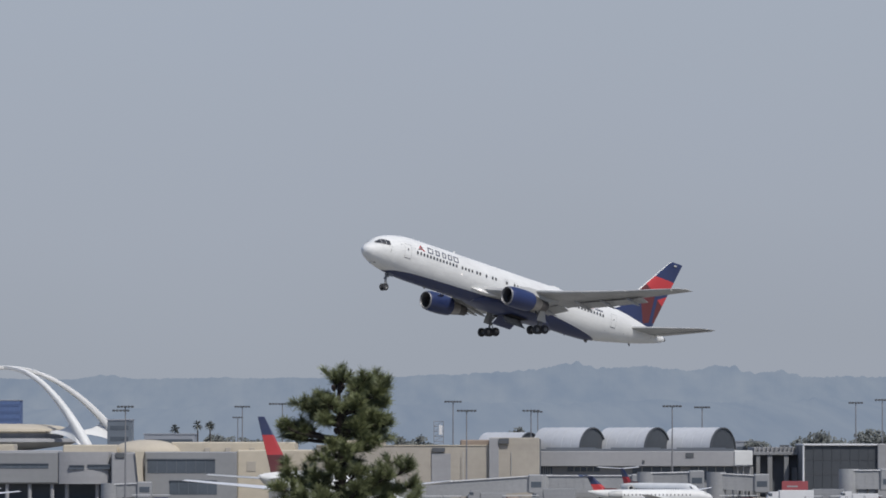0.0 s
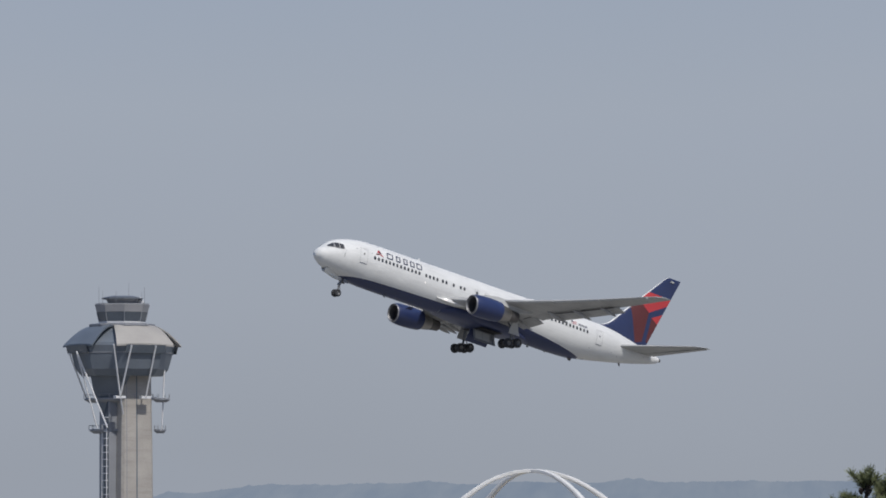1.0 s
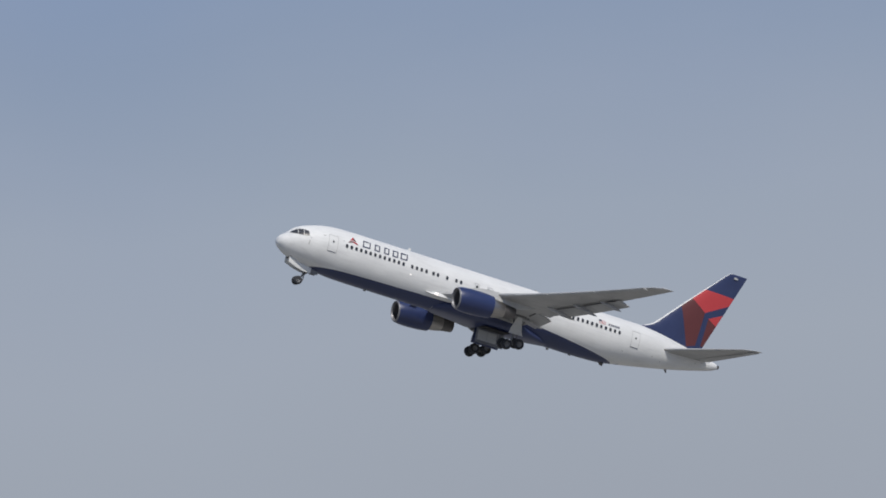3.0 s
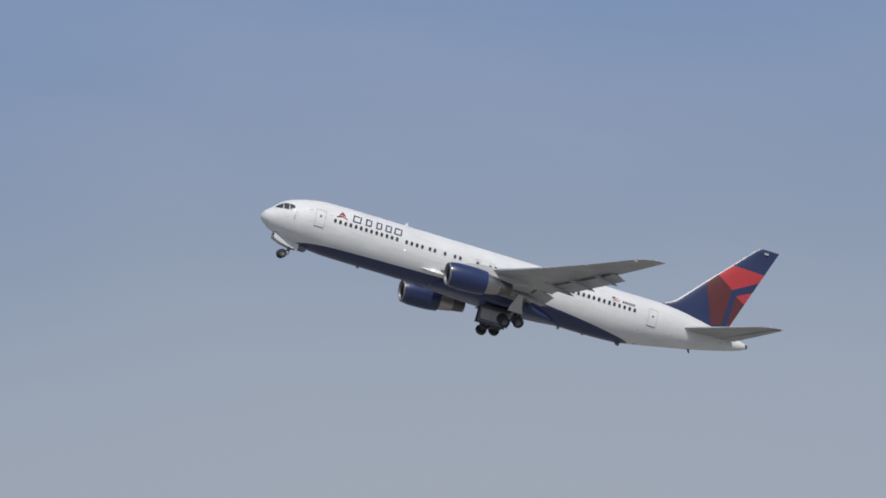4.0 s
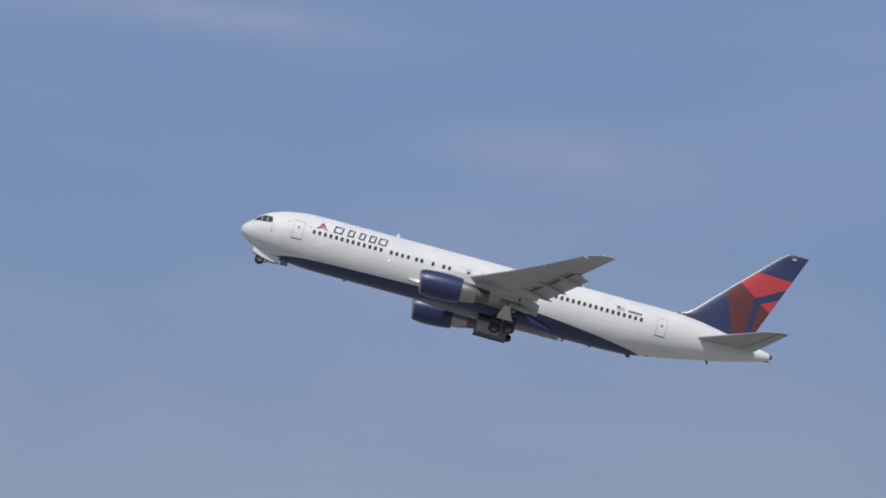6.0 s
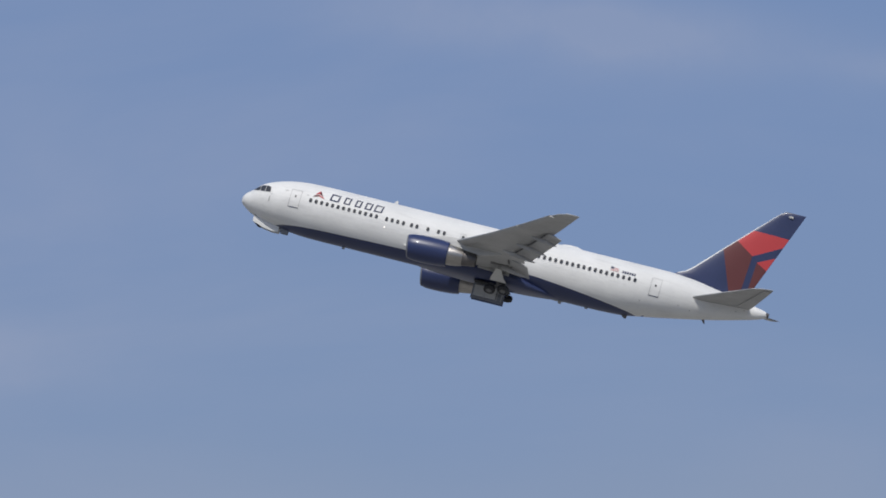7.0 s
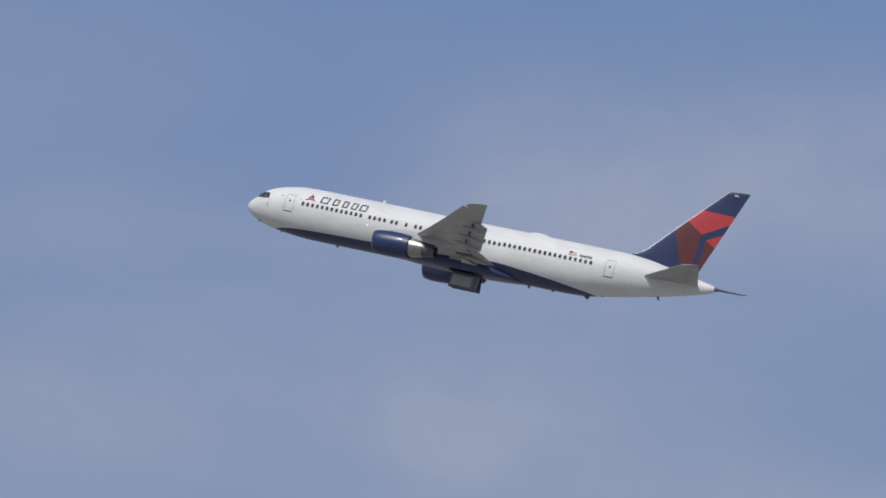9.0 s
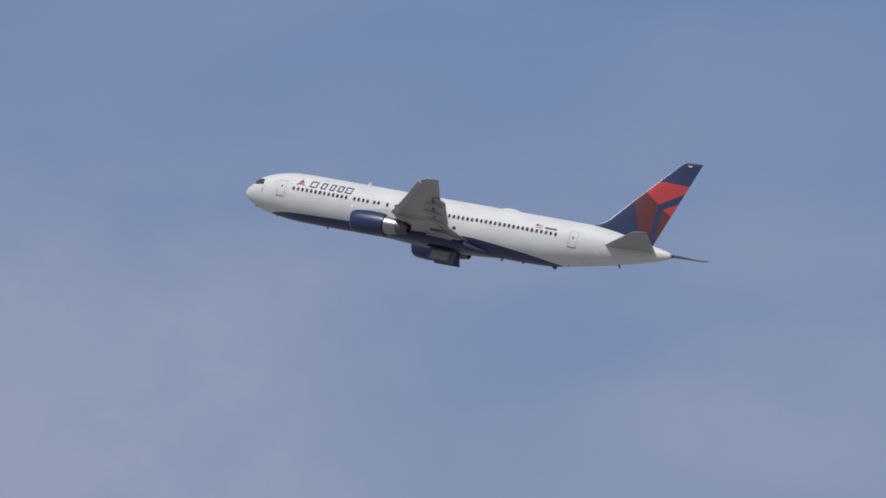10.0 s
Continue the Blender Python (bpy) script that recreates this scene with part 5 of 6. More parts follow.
        part("mullion", tube(bmesh.new(), (6.3 * math.cos(a), 6.3 * math.sin(a), 76.2), (6.95 * math.cos(a), 6.95 * math.sin(a), 78.8), .13, .13, 5), TOWER_MID, cab)
    part("cab_roof", loft(bmesh.new(), [ngon(6.95, 78.8), ngon(7.5, 80.8), ngon(7.2, 81.0), ngon(3, 81.1)]), LIGHT_WALL, t, "pale cab fascia", angle=20)
    part("parapet_rail", loft(bmesh.new(), [ngon(7.25, 81.0), ngon(7.35, 81.0), ngon(7.35, 81.12), ngon(7.25, 81.12)], cap=False), TOWER_MID, t, smooth=False)
    part("roof_drum", loft(bmesh.new(), [ngon(3.6, 81.0, 16), ngon(4.3, 82.0, 16), ngon(4.4, 82.3, 16)]), TOWER_MID, t, angle=30)
    part("radar_platform", loft(bmesh.new(), [ngon(5.6, 82.3, 8), ngon(5.6, 82.7, 8), ngon(3.2, 83.2, 8)]), CHARCOAL, t, "dark rooftop platform", angle=20)
    part("dish", revolve(bmesh.new(), [(0, .05), (.25, .8), (.7, 1.2)], 16, Matrix.Translation((4.2, -1.5, 81.8)) @ Matrix.Rotation(radians(40), 4, "Z")), TOWER_WHITE, t)
    for x, y, h in ((2.0, 0, 5.2), (-6.6, 1, 3.8), (-7.0, -2, 2.6), (6.8, 0, 4.0), (7.0, 2, 2.4), (-4, -4, 2.4)):
        part("aerial", tube(bmesh.new(), (x, y, 80.6), (x, y, 82.2 + h * .9), .07, .04, 5), TOWER_MID, t)
    # platforms and white struts
    for z, r, ox in ((55.2, 9.4, .8), (46.8, 8.2, 1.0)):
        oy = 3.6
        pl = part("platform", loft(bmesh.new(), [ngon(r - 1.2, z - .9, 12, ox=ox, oy=oy), ngon(r, z - .2, 12, ox=ox, oy=oy), ngon(r, z + .2, 12, ox=ox, oy=oy), ngon(r - .4, z + .3, 12, ox=ox, oy=oy)]), TOWER_MID, t, "grey maintenance platform", angle=20)
        for k in range(12):
            a = 2 * math.pi * k / 12
            part("rail_post", tube(bmesh.new(), (ox + r * math.cos(a), oy + r * math.sin(a), z), (ox + r * math.cos(a), oy + r * math.sin(a), z + 1.3), .08, .08, 5), TOWER_MID, pl)
        ringr = [[Vector((ox + (r + dx) * math.cos(a), oy + (r + dx) * math.sin(a), z + 1.25 + dz)) for dx, dz in ((-.06, -.06), (.06, -.06), (.06, .06), (-.06, .06))] for a in np.linspace(0, 2 * math.pi, 25)]
        part("handrail", loft(bmesh.new(), ringr), TOWER_MID, pl)
    for a, b in (((-9.2, -12.8, 69.6), (-5.2, -9.0, 55.8)), ((-4.6, -14.4, 69.4), (-5.2, -9.0, 55.8)), ((-5.2, -9.0, 56.0), (-3.0, -6.4, 51)), ((2.8, -14.4, 69.4), (2.6, -9.0, 55.8)), 
                 ((-14.3, -.8, 68), (-8.6, -8.0, 47.3)), ((-14.3, -.8, 68), (-8.4, -1.6, 47.3)), ((12.6, 7, 62.5), (8.6, 4.6, 47.0)), ((-13.8, 4.6, 67.6), (-8.0, 5.5, 55.3))):
        part("strut", tube(bmesh.new(), a, b, .24, .24, 8), TOWER_WHITE, t, "white steel strut")
    for z, rr in ((55.2, 2.5), (46.8, 1.7)):
        ox, oy = 8.0 + rr * .3, -5.7 - rr * .2
        pl = part("platform", loft(bmesh.new(), [ngon(rr * .6, z - .9, 10, ox=ox, oy=oy), ngon(rr, z - .2, 10, ox=ox, oy=oy), ngon(rr, z + .2, 10, ox=ox, oy=oy)]), TOWER_MID, t, "small grey side platform", angle=20)
        for k in range(8):
            a = 2 * math.pi * k / 8
            part("rail_post", tube(bmesh.new(), (ox + rr * .95 * math.cos(a), oy + rr * .95 * math.sin(a), z), (ox + rr * .95 * math.cos(a), oy + rr * .95 * math.sin(a), z + 1.3), .08, .08, 5), TOWER_MID, pl)
    part("strut", tube(bmesh.new(), (9.6, -6.6, 64), (9.0, -6.2, 47), .2, .2, 8), TOWER_WHITE, t, "white steel strut")
    for x, y in ((-5.0, -8.2), (2.8, -8.2), (8.4, -.6)):
        part("strut_bracket", boxm(x - 1.5, x + 1.5, y - .8, y + .8, 55.2, 55.9, .05), TOWER_WHITE, t, smooth=False)


def pine(m):
    """A pine top: leader, whorled limbs and brushes of needles; the trunk runs down to the slope."""
    rng = random.Random(5)
    t = empty("pine_tree", m, "dark green long-needled pine on the slope", "tree")
    bm = bmesh.new()
    tips = []

    def limb(p, q, r0, r1, sag=0.0, n=5):
        p, q = Vector(p), Vector(q)
        last = p
        for k in range(1, n + 1):
            u = k / n
            c = p.lerp(q, u) + Vector((rng.uniform(-.025, .025), rng.uniform(-.025, .025), sag * 4 * u * (1 - u)))
            tube(bm, last, c, r0 + (r1 - r0) * (k - 1) / n, r0 + (r1 - r0) * u, 6, False)
            last = c
        return last
    top = 17.02 + 1.12
    limb((0, 0, 0), (-.02, 0, 15.0), .17, .10, 0, 14)
    limb((-.02, 0, 15.0), (0, 0, 17.0), .13, .08, 0, 8)
    limb((0, 0, 17.0), (-.07, 0, top - .12), .08, .018, 0, 6)
    # boughs: base height, tip (x, y, z), side shoots; brushes sit along the outer part
    boughs = [(17.8, .05, -.05, 18.03, 2), (17.8, -.15, .04, 18.05, 2), (17.75, .0, .06, 18.1, 1),
              (17.45, .62, .05, 17.98, 9), (17.45, .82, -.15, 17.85, 9), (17.4, .78, .2, 17.6, 9), (17.5, .42, -.25, 18.0, 8), (17.3, .55, .3, 17.5, 8), (17.35, .35, -.3, 17.6, 8), (17.5, .3, .1, 17.85, 7), (17.3, .68, -.2, 17.35, 7),
              (17.4, -.32, .1, 17.72, 7), (17.3, -.62, -.1, 17.58, 9), (17.25, -.5, .2, 17.4, 8), (17.4, -.25, -.25, 17.6, 7), (17.2, -.3, -.3, 17.32, 6),
              (16.95, -.78, .05, 17.22, 5), (16.95, -.98, -.05, 17.16, 8), (16.92, -.9, .15, 17.02, 6),
              (17.2, .72, .1, 17.08, 8), (17.15, .6, -.15, 16.9, 8), (17.25, .8, -.1, 17.22, 8), (17.15, .36, -.25, 17.12, 6), (17.1, .5, .1, 16.98, 6), (16.9, .42, -.1, 16.8, 4), (16.7, -.45, -.1, 16.62, 3), (16.5, .12, -.3, 16.75, 5), (16.6, -.18, -.25, 16.9, 5), (16.3, -.15, -.35, 16.5, 6), (16.3, .2, .3, 16.55, 5), (16.9, .15, .3, 17.1, 5), (16.1, -.55, .3, 16.35, 6),
              (15.95, 1.0, .1, 16.62, 7), (15.9, 1.22, -.1, 16.5, 9), (15.8, 1.28, .15, 16.2, 9), (15.8, .85, -.3, 16.4, 9), (15.7, 1.3, -.1, 15.95, 9), (15.9, .75, .2, 16.15, 7),
              (16.1, .3, -.3, 16.45, 6), (16.0, .55, -.2, 16.3, 7), (15.8, .3, -.4, 16.1, 9), (15.6, .6, -.4, 15.85, 9),
              (15.9, -.45, -.2, 16.3, 7), (15.9, -.98, .1, 16.42, 8), (15.8, -1.1, -.1, 16.15, 9), (15.7, -.7, -.3, 16.0, 9), (15.6, -.35, -.4, 15.95, 9), (15.5, -1.05, .2, 15.8, 9),
              (15.4, .9, .4, 15.6, 9), (15.3, -.8, .4, 15.5, 9), (15.2, 1.4, .1, 15.4, 9), (15.2, -1.4, .1, 15.4, 9), (14.8, 1.3, -.6, 15.0, 9), (14.8, -1.3, -.6, 15.0, 9), (14.3, .2, 1.5, 14.6, 9), (14.2, -.2, -1.5, 14.5, 9)]
    tips.append((Vector((-.07, 0, top - .14)), Vector((0, 0, 1))))
    for zb, x, y, z, n in boughs:
        base, end = Vector((-.02, 0, zb)), Vector((x - .02, y, z))
        limb(base, end, .045, .016, -.04, 6)
        d = (end - base).normalized()
        for k in range(int(n * 1.5)):
            u = 0.5 + .5 * (k + rng.random()) / (n * 1.5)
            p = base.lerp(end, min(1, u)) + Vector((0, 0, -.04 * 4 * u * (1 - u)))
            sd = Vector((rng.gauss(0, 1), rng.gauss(0, 1), rng.gauss(.7, .6))).normalized()
            q = p + (d * .3 + sd * .9).normalized() * rng.uniform(.07, .24)
            tube(bm, p, q, .012, .007, 5, False)
            tips.append((q, ((q - p).normalized() + Vector((0, 0, .4))).normalized()))
        tips.append((end, (d + Vector((0, 0, .5))).normalized()))
    part("trunk", bm, BARK, t, "dark rough trunk and limbs")
    bm = bmesh.new()
    for c, axis in tips:
        side = axis.orthogonal().normalized()
        oth = axis.cross(side)
        for k in range(96):
            a = rng.uniform(0, 2 * math.pi)
            sp = rng.uniform(.15, 1.25)
            d = (axis * math.cos(sp) + (side * math.cos(a) + oth * math.sin(a)) * math.sin(sp)).normalized()
            b = c - axis * rng.uniform(0, .13)
            ln = rng.uniform(.10, .18)
            w = d.orthogonal().normalized() * .0058
            tip = b + d * ln + Vector((0, 0, -.022 * rng.random()))
            bm.faces.new([bm.verts.new(b - w), bm.verts.new(b + w), bm.verts.new(tip + w * .4), bm.verts.new(tip - w * .4)])
    part("crown", bm, NEEDLE, t, "brushes of long green needles", smooth=False)["kind"] = "stuff"
    for x, z in ((-.14, 17.83), (.06, 17.4), (-.1, 17.1)):
        part("cone", revolve(bmesh.new(), [(-.06, .005), (-.04, .035), (0, .045), (.04, .03), (.065, .003)], 10, Matrix.Translation((x, -.05, z)) @ Matrix.Rotation(radians(80), 4, "Y")), CONE, t, "brown cone")


def leaf_ball(bm, c, rx, rz, n, size, rng):
    for _ in range(n):
        v = Vector((rng.gauss(0, 1), rng.gauss(0, 1), rng.gauss(0, 1))).normalized() * rng.uniform(.45, 1.05)
        p = c + Vector((v.x * rx, v.y * rx, v.z * rz))
        a = Vector((rng.gauss(0, 1), rng.gauss(0, 1), rng.gauss(0, 1))).normalized() * size * rng.uniform(.5, 1.2)
        b = a.orthogonal().normalized() * size * rng.uniform(.4, 1)
        bm.faces.new([bm.verts.new(p + q) for q in (-a, b, a, -b)])


def far_palm(x, y, z):
    rng = random.Random(int(x * 10) + 7)
    t = empty("palm_tree", site(x, y), "distant fan palm with a slim trunk", "tree", "far palms")
    part("trunk", tube(bmesh.new(), (0, 0, 0), (0, 0, z - 1), .35, .22, 7), BARK, t)
    bm = bmesh.new()
    for k in range(46):
        a, e = rng.uniform(0, 6.283), rng.uniform(-1.0, 1.3)
        d = Vector((math.cos(a) * math.cos(e), math.sin(a) * math.cos(e), math.sin(e)))
        s = d.cross(Vector((0, 0, 1))).normalized() * .28
        c = Vector((0, 0, z - 1.6))
        m1, e1 = c + d * 1.3, c + d * 2.4 - Vector((0, 0, .4))
        bm.faces.new([bm.verts.new(p) for p in (c, m1 - s, e1, m1 + s)])
    part("crown", bm, PALM, t, "tuft of fronds", smooth=False)


def far_tree(x, y, z, w):
    rng = random.Random(int(x * 13) + int(y))
    t = empty("far_tree", site(x, y), "distant dark broad-leaved tree behind the terminals", "tree", "far trees")
    part("trunk", tube(bmesh.new(), (0, 0, 0), (0, 0, z * .75), .4, .2, 7), BARK, t)
    bm = bmesh.new()
    for k in range(6):
        leaf_ball(bm, Vector((rng.uniform(-.45, .45) * w, rng.uniform(-.4, .4) * w, z * rng.uniform(.62, .86))), w * rng.uniform(.25, .4), z * rng.uniform(.10, .17), 90, .55, rng)
    part("crown", bm, PALM, t, "loose leafy crown", smooth=False)


def far_block(x0, x1, y, z, mat, label, floors=3, name="far_building"):
    t = empty(name, site(0, y), label, "building", "far buildings")
    wall = box_part(t, "wall", mat, x0, x1, 0, 18, 0, z, .1)
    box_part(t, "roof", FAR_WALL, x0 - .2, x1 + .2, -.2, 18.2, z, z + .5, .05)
    for f in range(floors):
        zz = z - 1.6 - f * 3.4
        if zz > 1:
            box_part(wall, "window_strip", BLUE_GLASS if mat is BLUE_WALL else DARK_GLASS, x0 + .8, x1 - .8, -.08, .2, zz - 1.3, zz, 0)


def baggage_cart(x, y, rz, cargo):
    t = empty("baggage_cart", site(x, y, 0, rz), "covered baggage cart on the apron", "cart", "baggage carts")
    part("deck", boxm(-1.6, 1.6, -.75, .75, .5, .62, .02), POLE, t, smooth=False)
    part("canopy", boxm(-1.65, 1.65, -.8, .8, 2.0, 2.1, .02), TOWER_WHITE, t, smooth=False)
    for sx in (-1.5, 1.5):
        for sy in (-.68, .68):
            part("post", tube(bmesh.new(), (sx, sy, .6), (sx, sy, 2.0), .05, .05, 6), POLE, t)
            part("wheel", CART_TYRE, None, t, at=Matrix.Translation((sx * .75, sy, .28)))
    part("load", boxm(-1.3, 1.3, -.6, .6, .62, 1.6, .08), cargo, t, smooth=False)


def truck(x, y, rz, body, label, ln=8.0, h=3.6):
    t = empty("service_truck", site(x, y, 0, rz), label, "truck", "apron vehicles")
    part("box_body", boxm(-ln / 2 + 2.2, ln / 2, -1.2, 1.2, 1.0, h, .06), body, t, smooth=False)
    bm = loft(bmesh.new(), [[Vector((xx, a, zz)) for a in (-1.1, 1.1) for zz in ((.7, zt) if a < 0 else (zt, .7))] for xx, zt in ((-ln / 2, 1.6), (-ln / 2 + .5, 2.5), (-ln / 2 + 2.1, 2.6))])
    part("cab", bm, body, t, smooth=False)
    part("windscreen", boxm(-ln / 2 + .2, -ln / 2 + .9, -1.12, 1.12, 1.75, 2.3, .02), DARK_GLASS, t, smooth=False)
    part("chassis", boxm(-ln / 2 + .3, ln / 2, -.9, .9, .6, .95), CHARCOAL, t, smooth=False)
    for xx in (-ln / 2 + 1.2, ln / 2 - 1.4):
        for yy in (-1.0, 1.0):
            part("wheel", SUPPORT_TYRE, None, t, at=Matrix.Translation((xx, yy, .5)))


def billboard():
    t = empty("sign_board", site(0, 1270), "faded red sign board on posts with a pale swoosh", "sign")
    x0, x1, z0, z1 = 66.67, 71.78, 1.99, 3.88
    box_part(t, "panel", TRUCK_RED, x0, x1, -.1, .1, z0, z1, .03, "faded red panel")
    box_part(t, "stripe", LIGHT_WALL, x0 + 1.0, x1 - 2.0, -.13, -.1, z0 + .7, z0 + 1.0, 0)
    for x in (x0 + .5, x1 - .5):
        part("post", tube(bmesh.new(), (x, .1, 0), (x, .1, z0), .12, .12, 8), POLE, t)


SUPPORT_TYRE = wheel_mesh(.5, .4)
CART_TYRE = wheel_mesh(.28, .2)
PARKED_PANE = mesh_from(boxm(-.14, .14, -.03, .03, -.2, .2, .0), "cabin_window", [GLASS], smooth=False)

ground()
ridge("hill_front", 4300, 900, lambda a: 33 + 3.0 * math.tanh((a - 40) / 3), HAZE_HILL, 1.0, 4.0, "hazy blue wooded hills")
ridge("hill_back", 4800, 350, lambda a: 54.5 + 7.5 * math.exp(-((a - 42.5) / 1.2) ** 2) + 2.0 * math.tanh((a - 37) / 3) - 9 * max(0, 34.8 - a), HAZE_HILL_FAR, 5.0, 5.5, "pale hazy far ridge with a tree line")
concourse()
beige_block()
lattice_mast()
vault_terminal()
column_hall()
glass_hall()
theme_building()
control_tower()
jet_bridge(-4.42, 17.00, 1262, 0, 3.0, 0.40, 1.83)
jet_bridge(19.43, 37.10, 1262, 0, 3.2, 1.72, 1.72)
jet_bridge(53.44, 61.06, 1262, 0, 3.0, 2.39, 1.95)
jet_bridge(39.48, 47.90, 1250, 0, 3.0, 2.48, 2.70)
jet_bridge(79.28, 85.68, 1262, 0, 3.6, 2.39, 2.39)
jet_bridge(-65.33, -59.78, 1270, 0, 2.6, 0.54, 0.77)
parked_jet(site(-25.53 + 17.6, 960 + 45, 0, -112) @ Matrix.Scale(15.58 / 12.1, 4), None, False, label="parked white airliner with navy and red tail", length=40.0)
parked_jet(site(-73.70 - 15, 1010 + 33, 0, -66) @ Matrix.Scale(10.17 / 12.1, 4), None, False, label="parked white airliner with navy and red tail beside the concourse", length=42.0)
parked_jet(site(46.0, 1100, 0, 186) @ Matrix.Scale(.63, 4), NAVY, True, label="parked narrow airliner with a navy high T-tail", length=34.0)
parked_jet(site(45.6, 1150, 0, 120) @ Matrix.Scale(.74, 4), TOWER_WHITE, True, label="parked narrow white airliner with a red fin and white T-tail", length=36.0)
for x, y, z, hd, w, two in ((-61.95, 1260, 18.50, 5, 3.4, True), (-46.59, 1500, 19.62, 6, 3.7, False), (-34.54, 1390, 19.71, 9, 5.9, False), (2.19, 1390, 20.20, 6, 3.8, False), (4.64, 1262, 17.73, 6, 3.9, False),
                          (18.43, 1350, 18.09, 5, 3.7, False), (45.82, 1290, 18.75, 6, 3.9, False), (57.02, 1420, 19.12, 6, 3.6, False), (89.54, 1400, 20.01, 5, 3.2, False), (91.89, 1350, 20.34, 5, 3.2, False),
                          (-122.12, 1400, 17.81, 6, 3.4, False), (-108.64, 1400, 17.32, 6, 3.6, False), (-108.53, 1500, 18.83, 6, 3.9, False), (-52.40, 1650, 17.58, 4, 2.8, False), (22.05, 1500, 18.44, 3, 2.4, False), (-142.59, 1450, 14.95, 5, 3.2, False), (-142.64, 1600, 14.91, 4, 2.6, False), (-136.34, 1600, 16.17, 4, 2.4, False)):
    light_pole(x, y, z, hd, w, two)
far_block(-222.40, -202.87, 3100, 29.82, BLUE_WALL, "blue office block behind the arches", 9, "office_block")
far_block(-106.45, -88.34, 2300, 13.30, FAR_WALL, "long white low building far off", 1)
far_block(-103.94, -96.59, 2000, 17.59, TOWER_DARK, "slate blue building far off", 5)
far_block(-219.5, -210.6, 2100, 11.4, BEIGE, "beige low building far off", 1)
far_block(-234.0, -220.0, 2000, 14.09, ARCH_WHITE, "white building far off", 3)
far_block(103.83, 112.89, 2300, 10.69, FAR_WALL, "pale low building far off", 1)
for x, y, z in ((-89.23, 2350, 18.46), (-84.71, 2350, 18.25), (-97.45, 2350, 17.02), (-211.69, 2300, 16.93), (-29.61, 2350, 16.40)):
    far_palm(x, y, z)
for x, y, z, w in ((-85.25, 2400, 14.38, 9), (-81.68, 2400, 13.54, 9), (-68.22, 2300, 12.90, 9), (-10.85, 2000, 13.56, 6), (-5.60, 2000, 13.21, 6), (26.36, 2300, 16.32, 6),
                   (-199.02, 2200, 13.2, 7), (77.18, 2200, 14.81, 9), (106.05, 1900, 12.85, 7), (109.88, 1900, 14.51, 9), (113.20, 1900, 14.35, 8), (120.35, 1900, 13.18, 7), (125.67, 1900, 15.18, 8), (129.99, 1900, 15.18, 8), (111.88, 2300, 11.90, 8), (-65.20, 2300, 11.69, 8)):
    far_tree(x, y, z, w)
truck(63.39, 1180, 4, TOWER_WHITE, "white box truck on the apron", 8.5, 2.84)
truck(69.86, 1190, -6, BRIDGE, "grey catering truck on the apron", 8.0, 2.97)
truck(76.30, 1185, 3, TOWER_WHITE, "white van on the apron", 7.0, 2.18)
truck(8.19, 1200, 5, BRIDGE, "grey service van by the boarding bridge", 7.0, 2.15)
truck(-8.67, 1180, 2, BRIDGE, "grey service truck by the parked airliner", 7.5, 2.9)
truck(20.06, 1170, -4, BRIDGE, "dull grey catering truck on the apron", 8.0, 3.2)
for k, (x, y) in enumerate(((-1.91, 1150), (1.61, 1152), (12.28, 1160), (15.63, 1162), (51.35, 1160), (54.90, 1161), (66.00, 1150), (70.53, 1152), (76.90, 1155), (-54.66, 1170), (-51.08, 1172))):
    baggage_cart(x, y, (k * 37) % 20 - 10, (CHARCOAL, NAVY, TRUCK_RED)[k % 3])
billboard()
pine(site(-1.72, 110, -4.4))


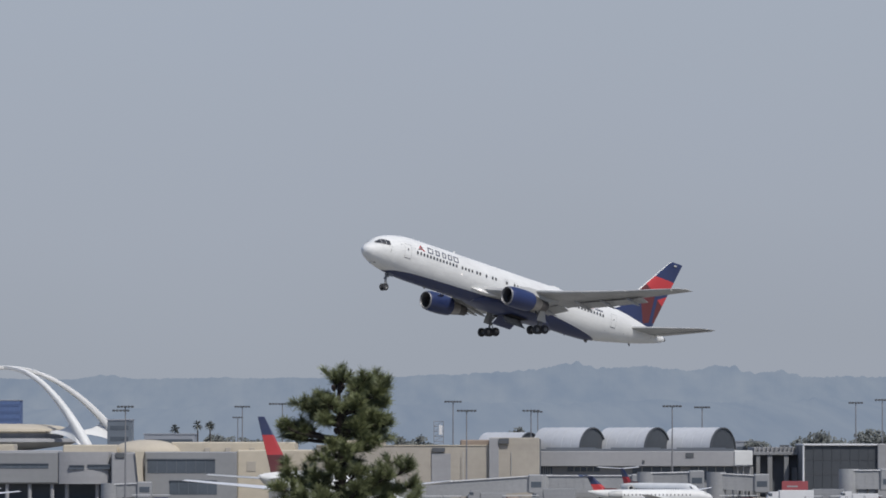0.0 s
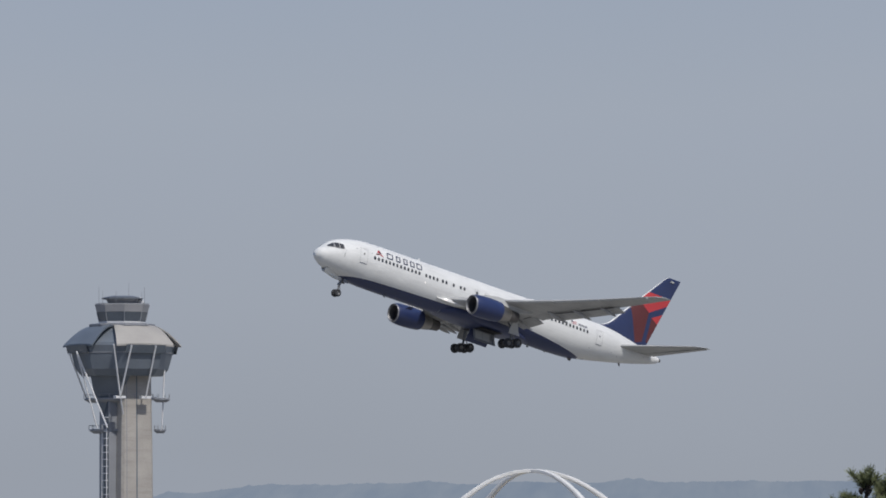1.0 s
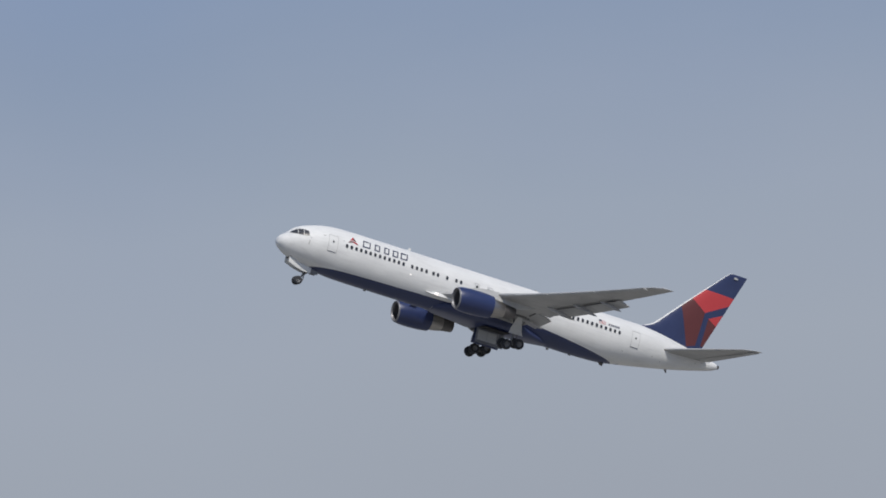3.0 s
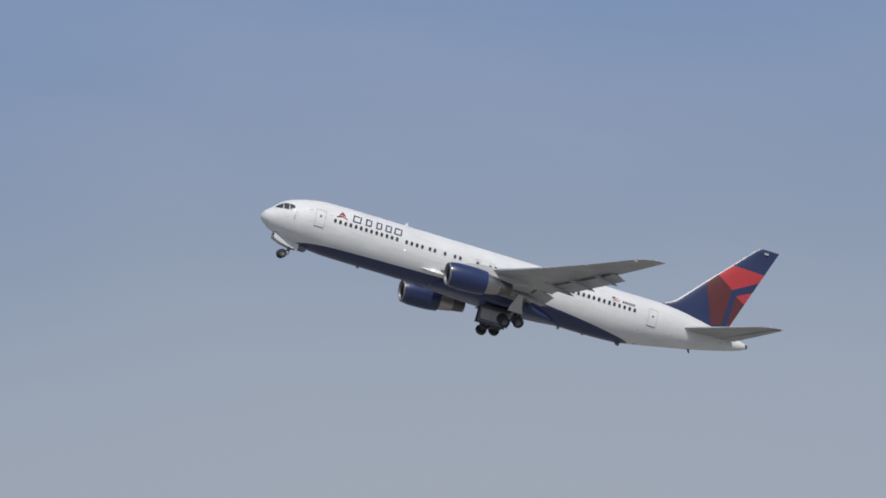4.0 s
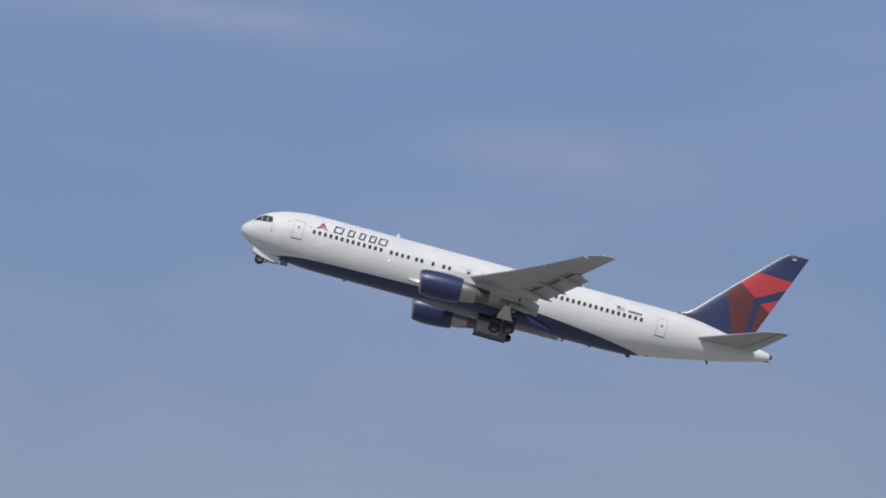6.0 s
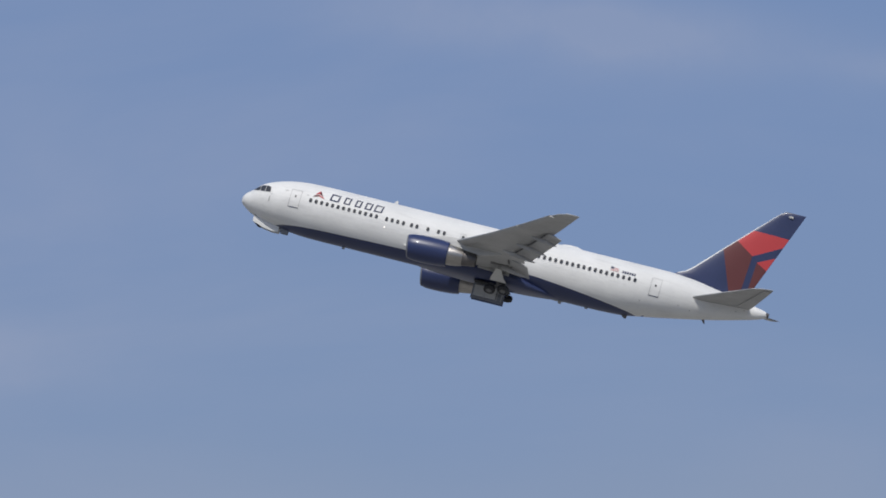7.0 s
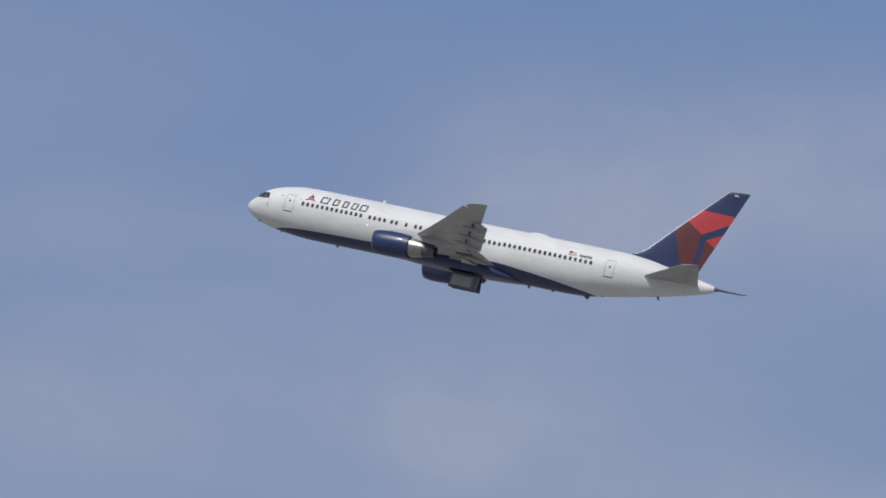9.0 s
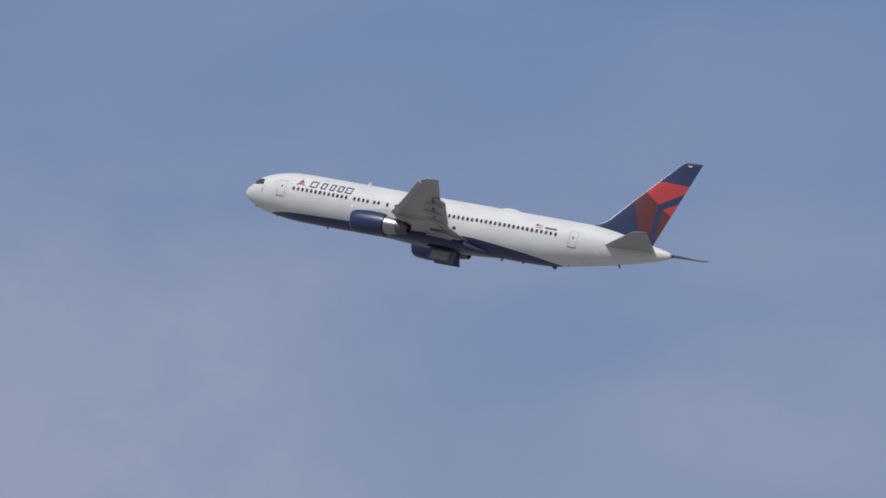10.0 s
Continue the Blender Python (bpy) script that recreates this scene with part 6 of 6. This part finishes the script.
# ---- what moves ----
PLANE_ROWS = [
    (0, 532.40, 628.74, 37.22, -1.20, 13.40, 0.26),
    (0.5, 487.94, 629.07, 42.20, -1.74, 13.93, 0.29),
    (1, 443.33, 629.49, 47.48, -2.10, 14.40, 0.25),
    (1.5, 398.89, 629.75, 53.11, -2.04, 14.54, 0.11),
    (2, 354.48, 630.07, 58.75, -1.76, 14.58, -0.01),
    (2.5, 310.47, 630.13, 64.48, -1.53, 14.57, -0.10),
    (3.8, 196.90, 629.59, 79.60, -1.11, 14.61, -0.30),
    (4, 179.54, 629.49, 81.93, -1.08, 14.61, -0.32),
    (4.5, 136.41, 629.23, 87.78, -1.06, 14.60, -0.35),
    (5, 93.57, 629.16, 93.65, -1.22, 14.58, -0.35),
    (5.2, 76.54, 629.26, 96.00, -1.31, 14.60, -0.33),
    (6.5, -33.50, 630.75, 111.28, -1.73, 14.92, -0.11),
    (7, -75.81, 631.53, 117.08, -1.51, 14.91, -0.10),
    (7.5, -118.10, 632.53, 122.83, -1.09, 14.90, -0.11),
    (8, -160.39, 633.76, 128.57, -0.67, 14.87, -0.13),
    (8.5, -202.69, 635.16, 134.31, -0.48, 14.71, -0.14),
    (9, -245.00, 636.72, 140.09, -0.60, 14.45, -0.15),
    (9.5, -287.31, 638.39, 145.86, -0.82, 14.10, -0.12),
    (10, -329.62, 640.10, 151.62, -0.98, 13.78, -0.08),
]


def blend_rows(keys, make):
    """Rows every half second along keyed values."""
    ts = sorted({*[k[0] for k in keys], *np.arange(0, 10.01, 0.5).tolist()})
    return [(t, make(float(np.interp(t, [k[0] for k in keys], [k[1] for k in keys])))) for t in ts]


def motions():
    walk(jet, [(t, pose(x, y, z, bank, pitch, yaw)) for t, x, y, z, bank, pitch, yaw in PLANE_ROWS])
    nose = [(0, 4), (1, 13), (2.5, 30), (4.5, 52), (6.5, 76), (7.3, 92), (8.2, 118), (10, 118)]
    walk(GEAR["nose"], blend_rows(nose, lambda a: pose(4.65, 0, -2.3, 0, a, 0)))
    nd = [(0, 84), (0.6, 76), (1.4, 0), (7.6, 0), (9.0, 84), (10, 84)]
    ld = [(0, 0), (7.2, 0), (8.8, 82), (10, 82)]
    main = [(0, 0), (2.2, 0), (3.8, 21), (4.5, 34), (5.2, 45), (6.5, 57), (7.5, 61), (8.0, 64), (8.5, 71), (9.0, 84), (9.5, 93), (10, 97)]
    md = [(0, 46), (0.7, 60), (1.5, 84), (8.9, 84), (10, 66)]
    for side in (-1, 1):
        walk(GEAR["nose_door", side], blend_rows(nd, lambda a: pose(1.7, side * .52, -1.93, -side * a, 0, 0)))
        walk(GEAR["nose_leg_door", side], blend_rows(ld, lambda a: pose(4.6, side * .36, -2.48, -side * a, 0, 0)))
        walk(GEAR["main", side], blend_rows(main, lambda a: pose(27.3, side * 4.75, -1.55, -side * a, 0, 0)))
        walk(GEAR["main_door", side], blend_rows(md, lambda a: pose(24.75, side * .32, -3.13, -side * a, 0, 0)))


motions()
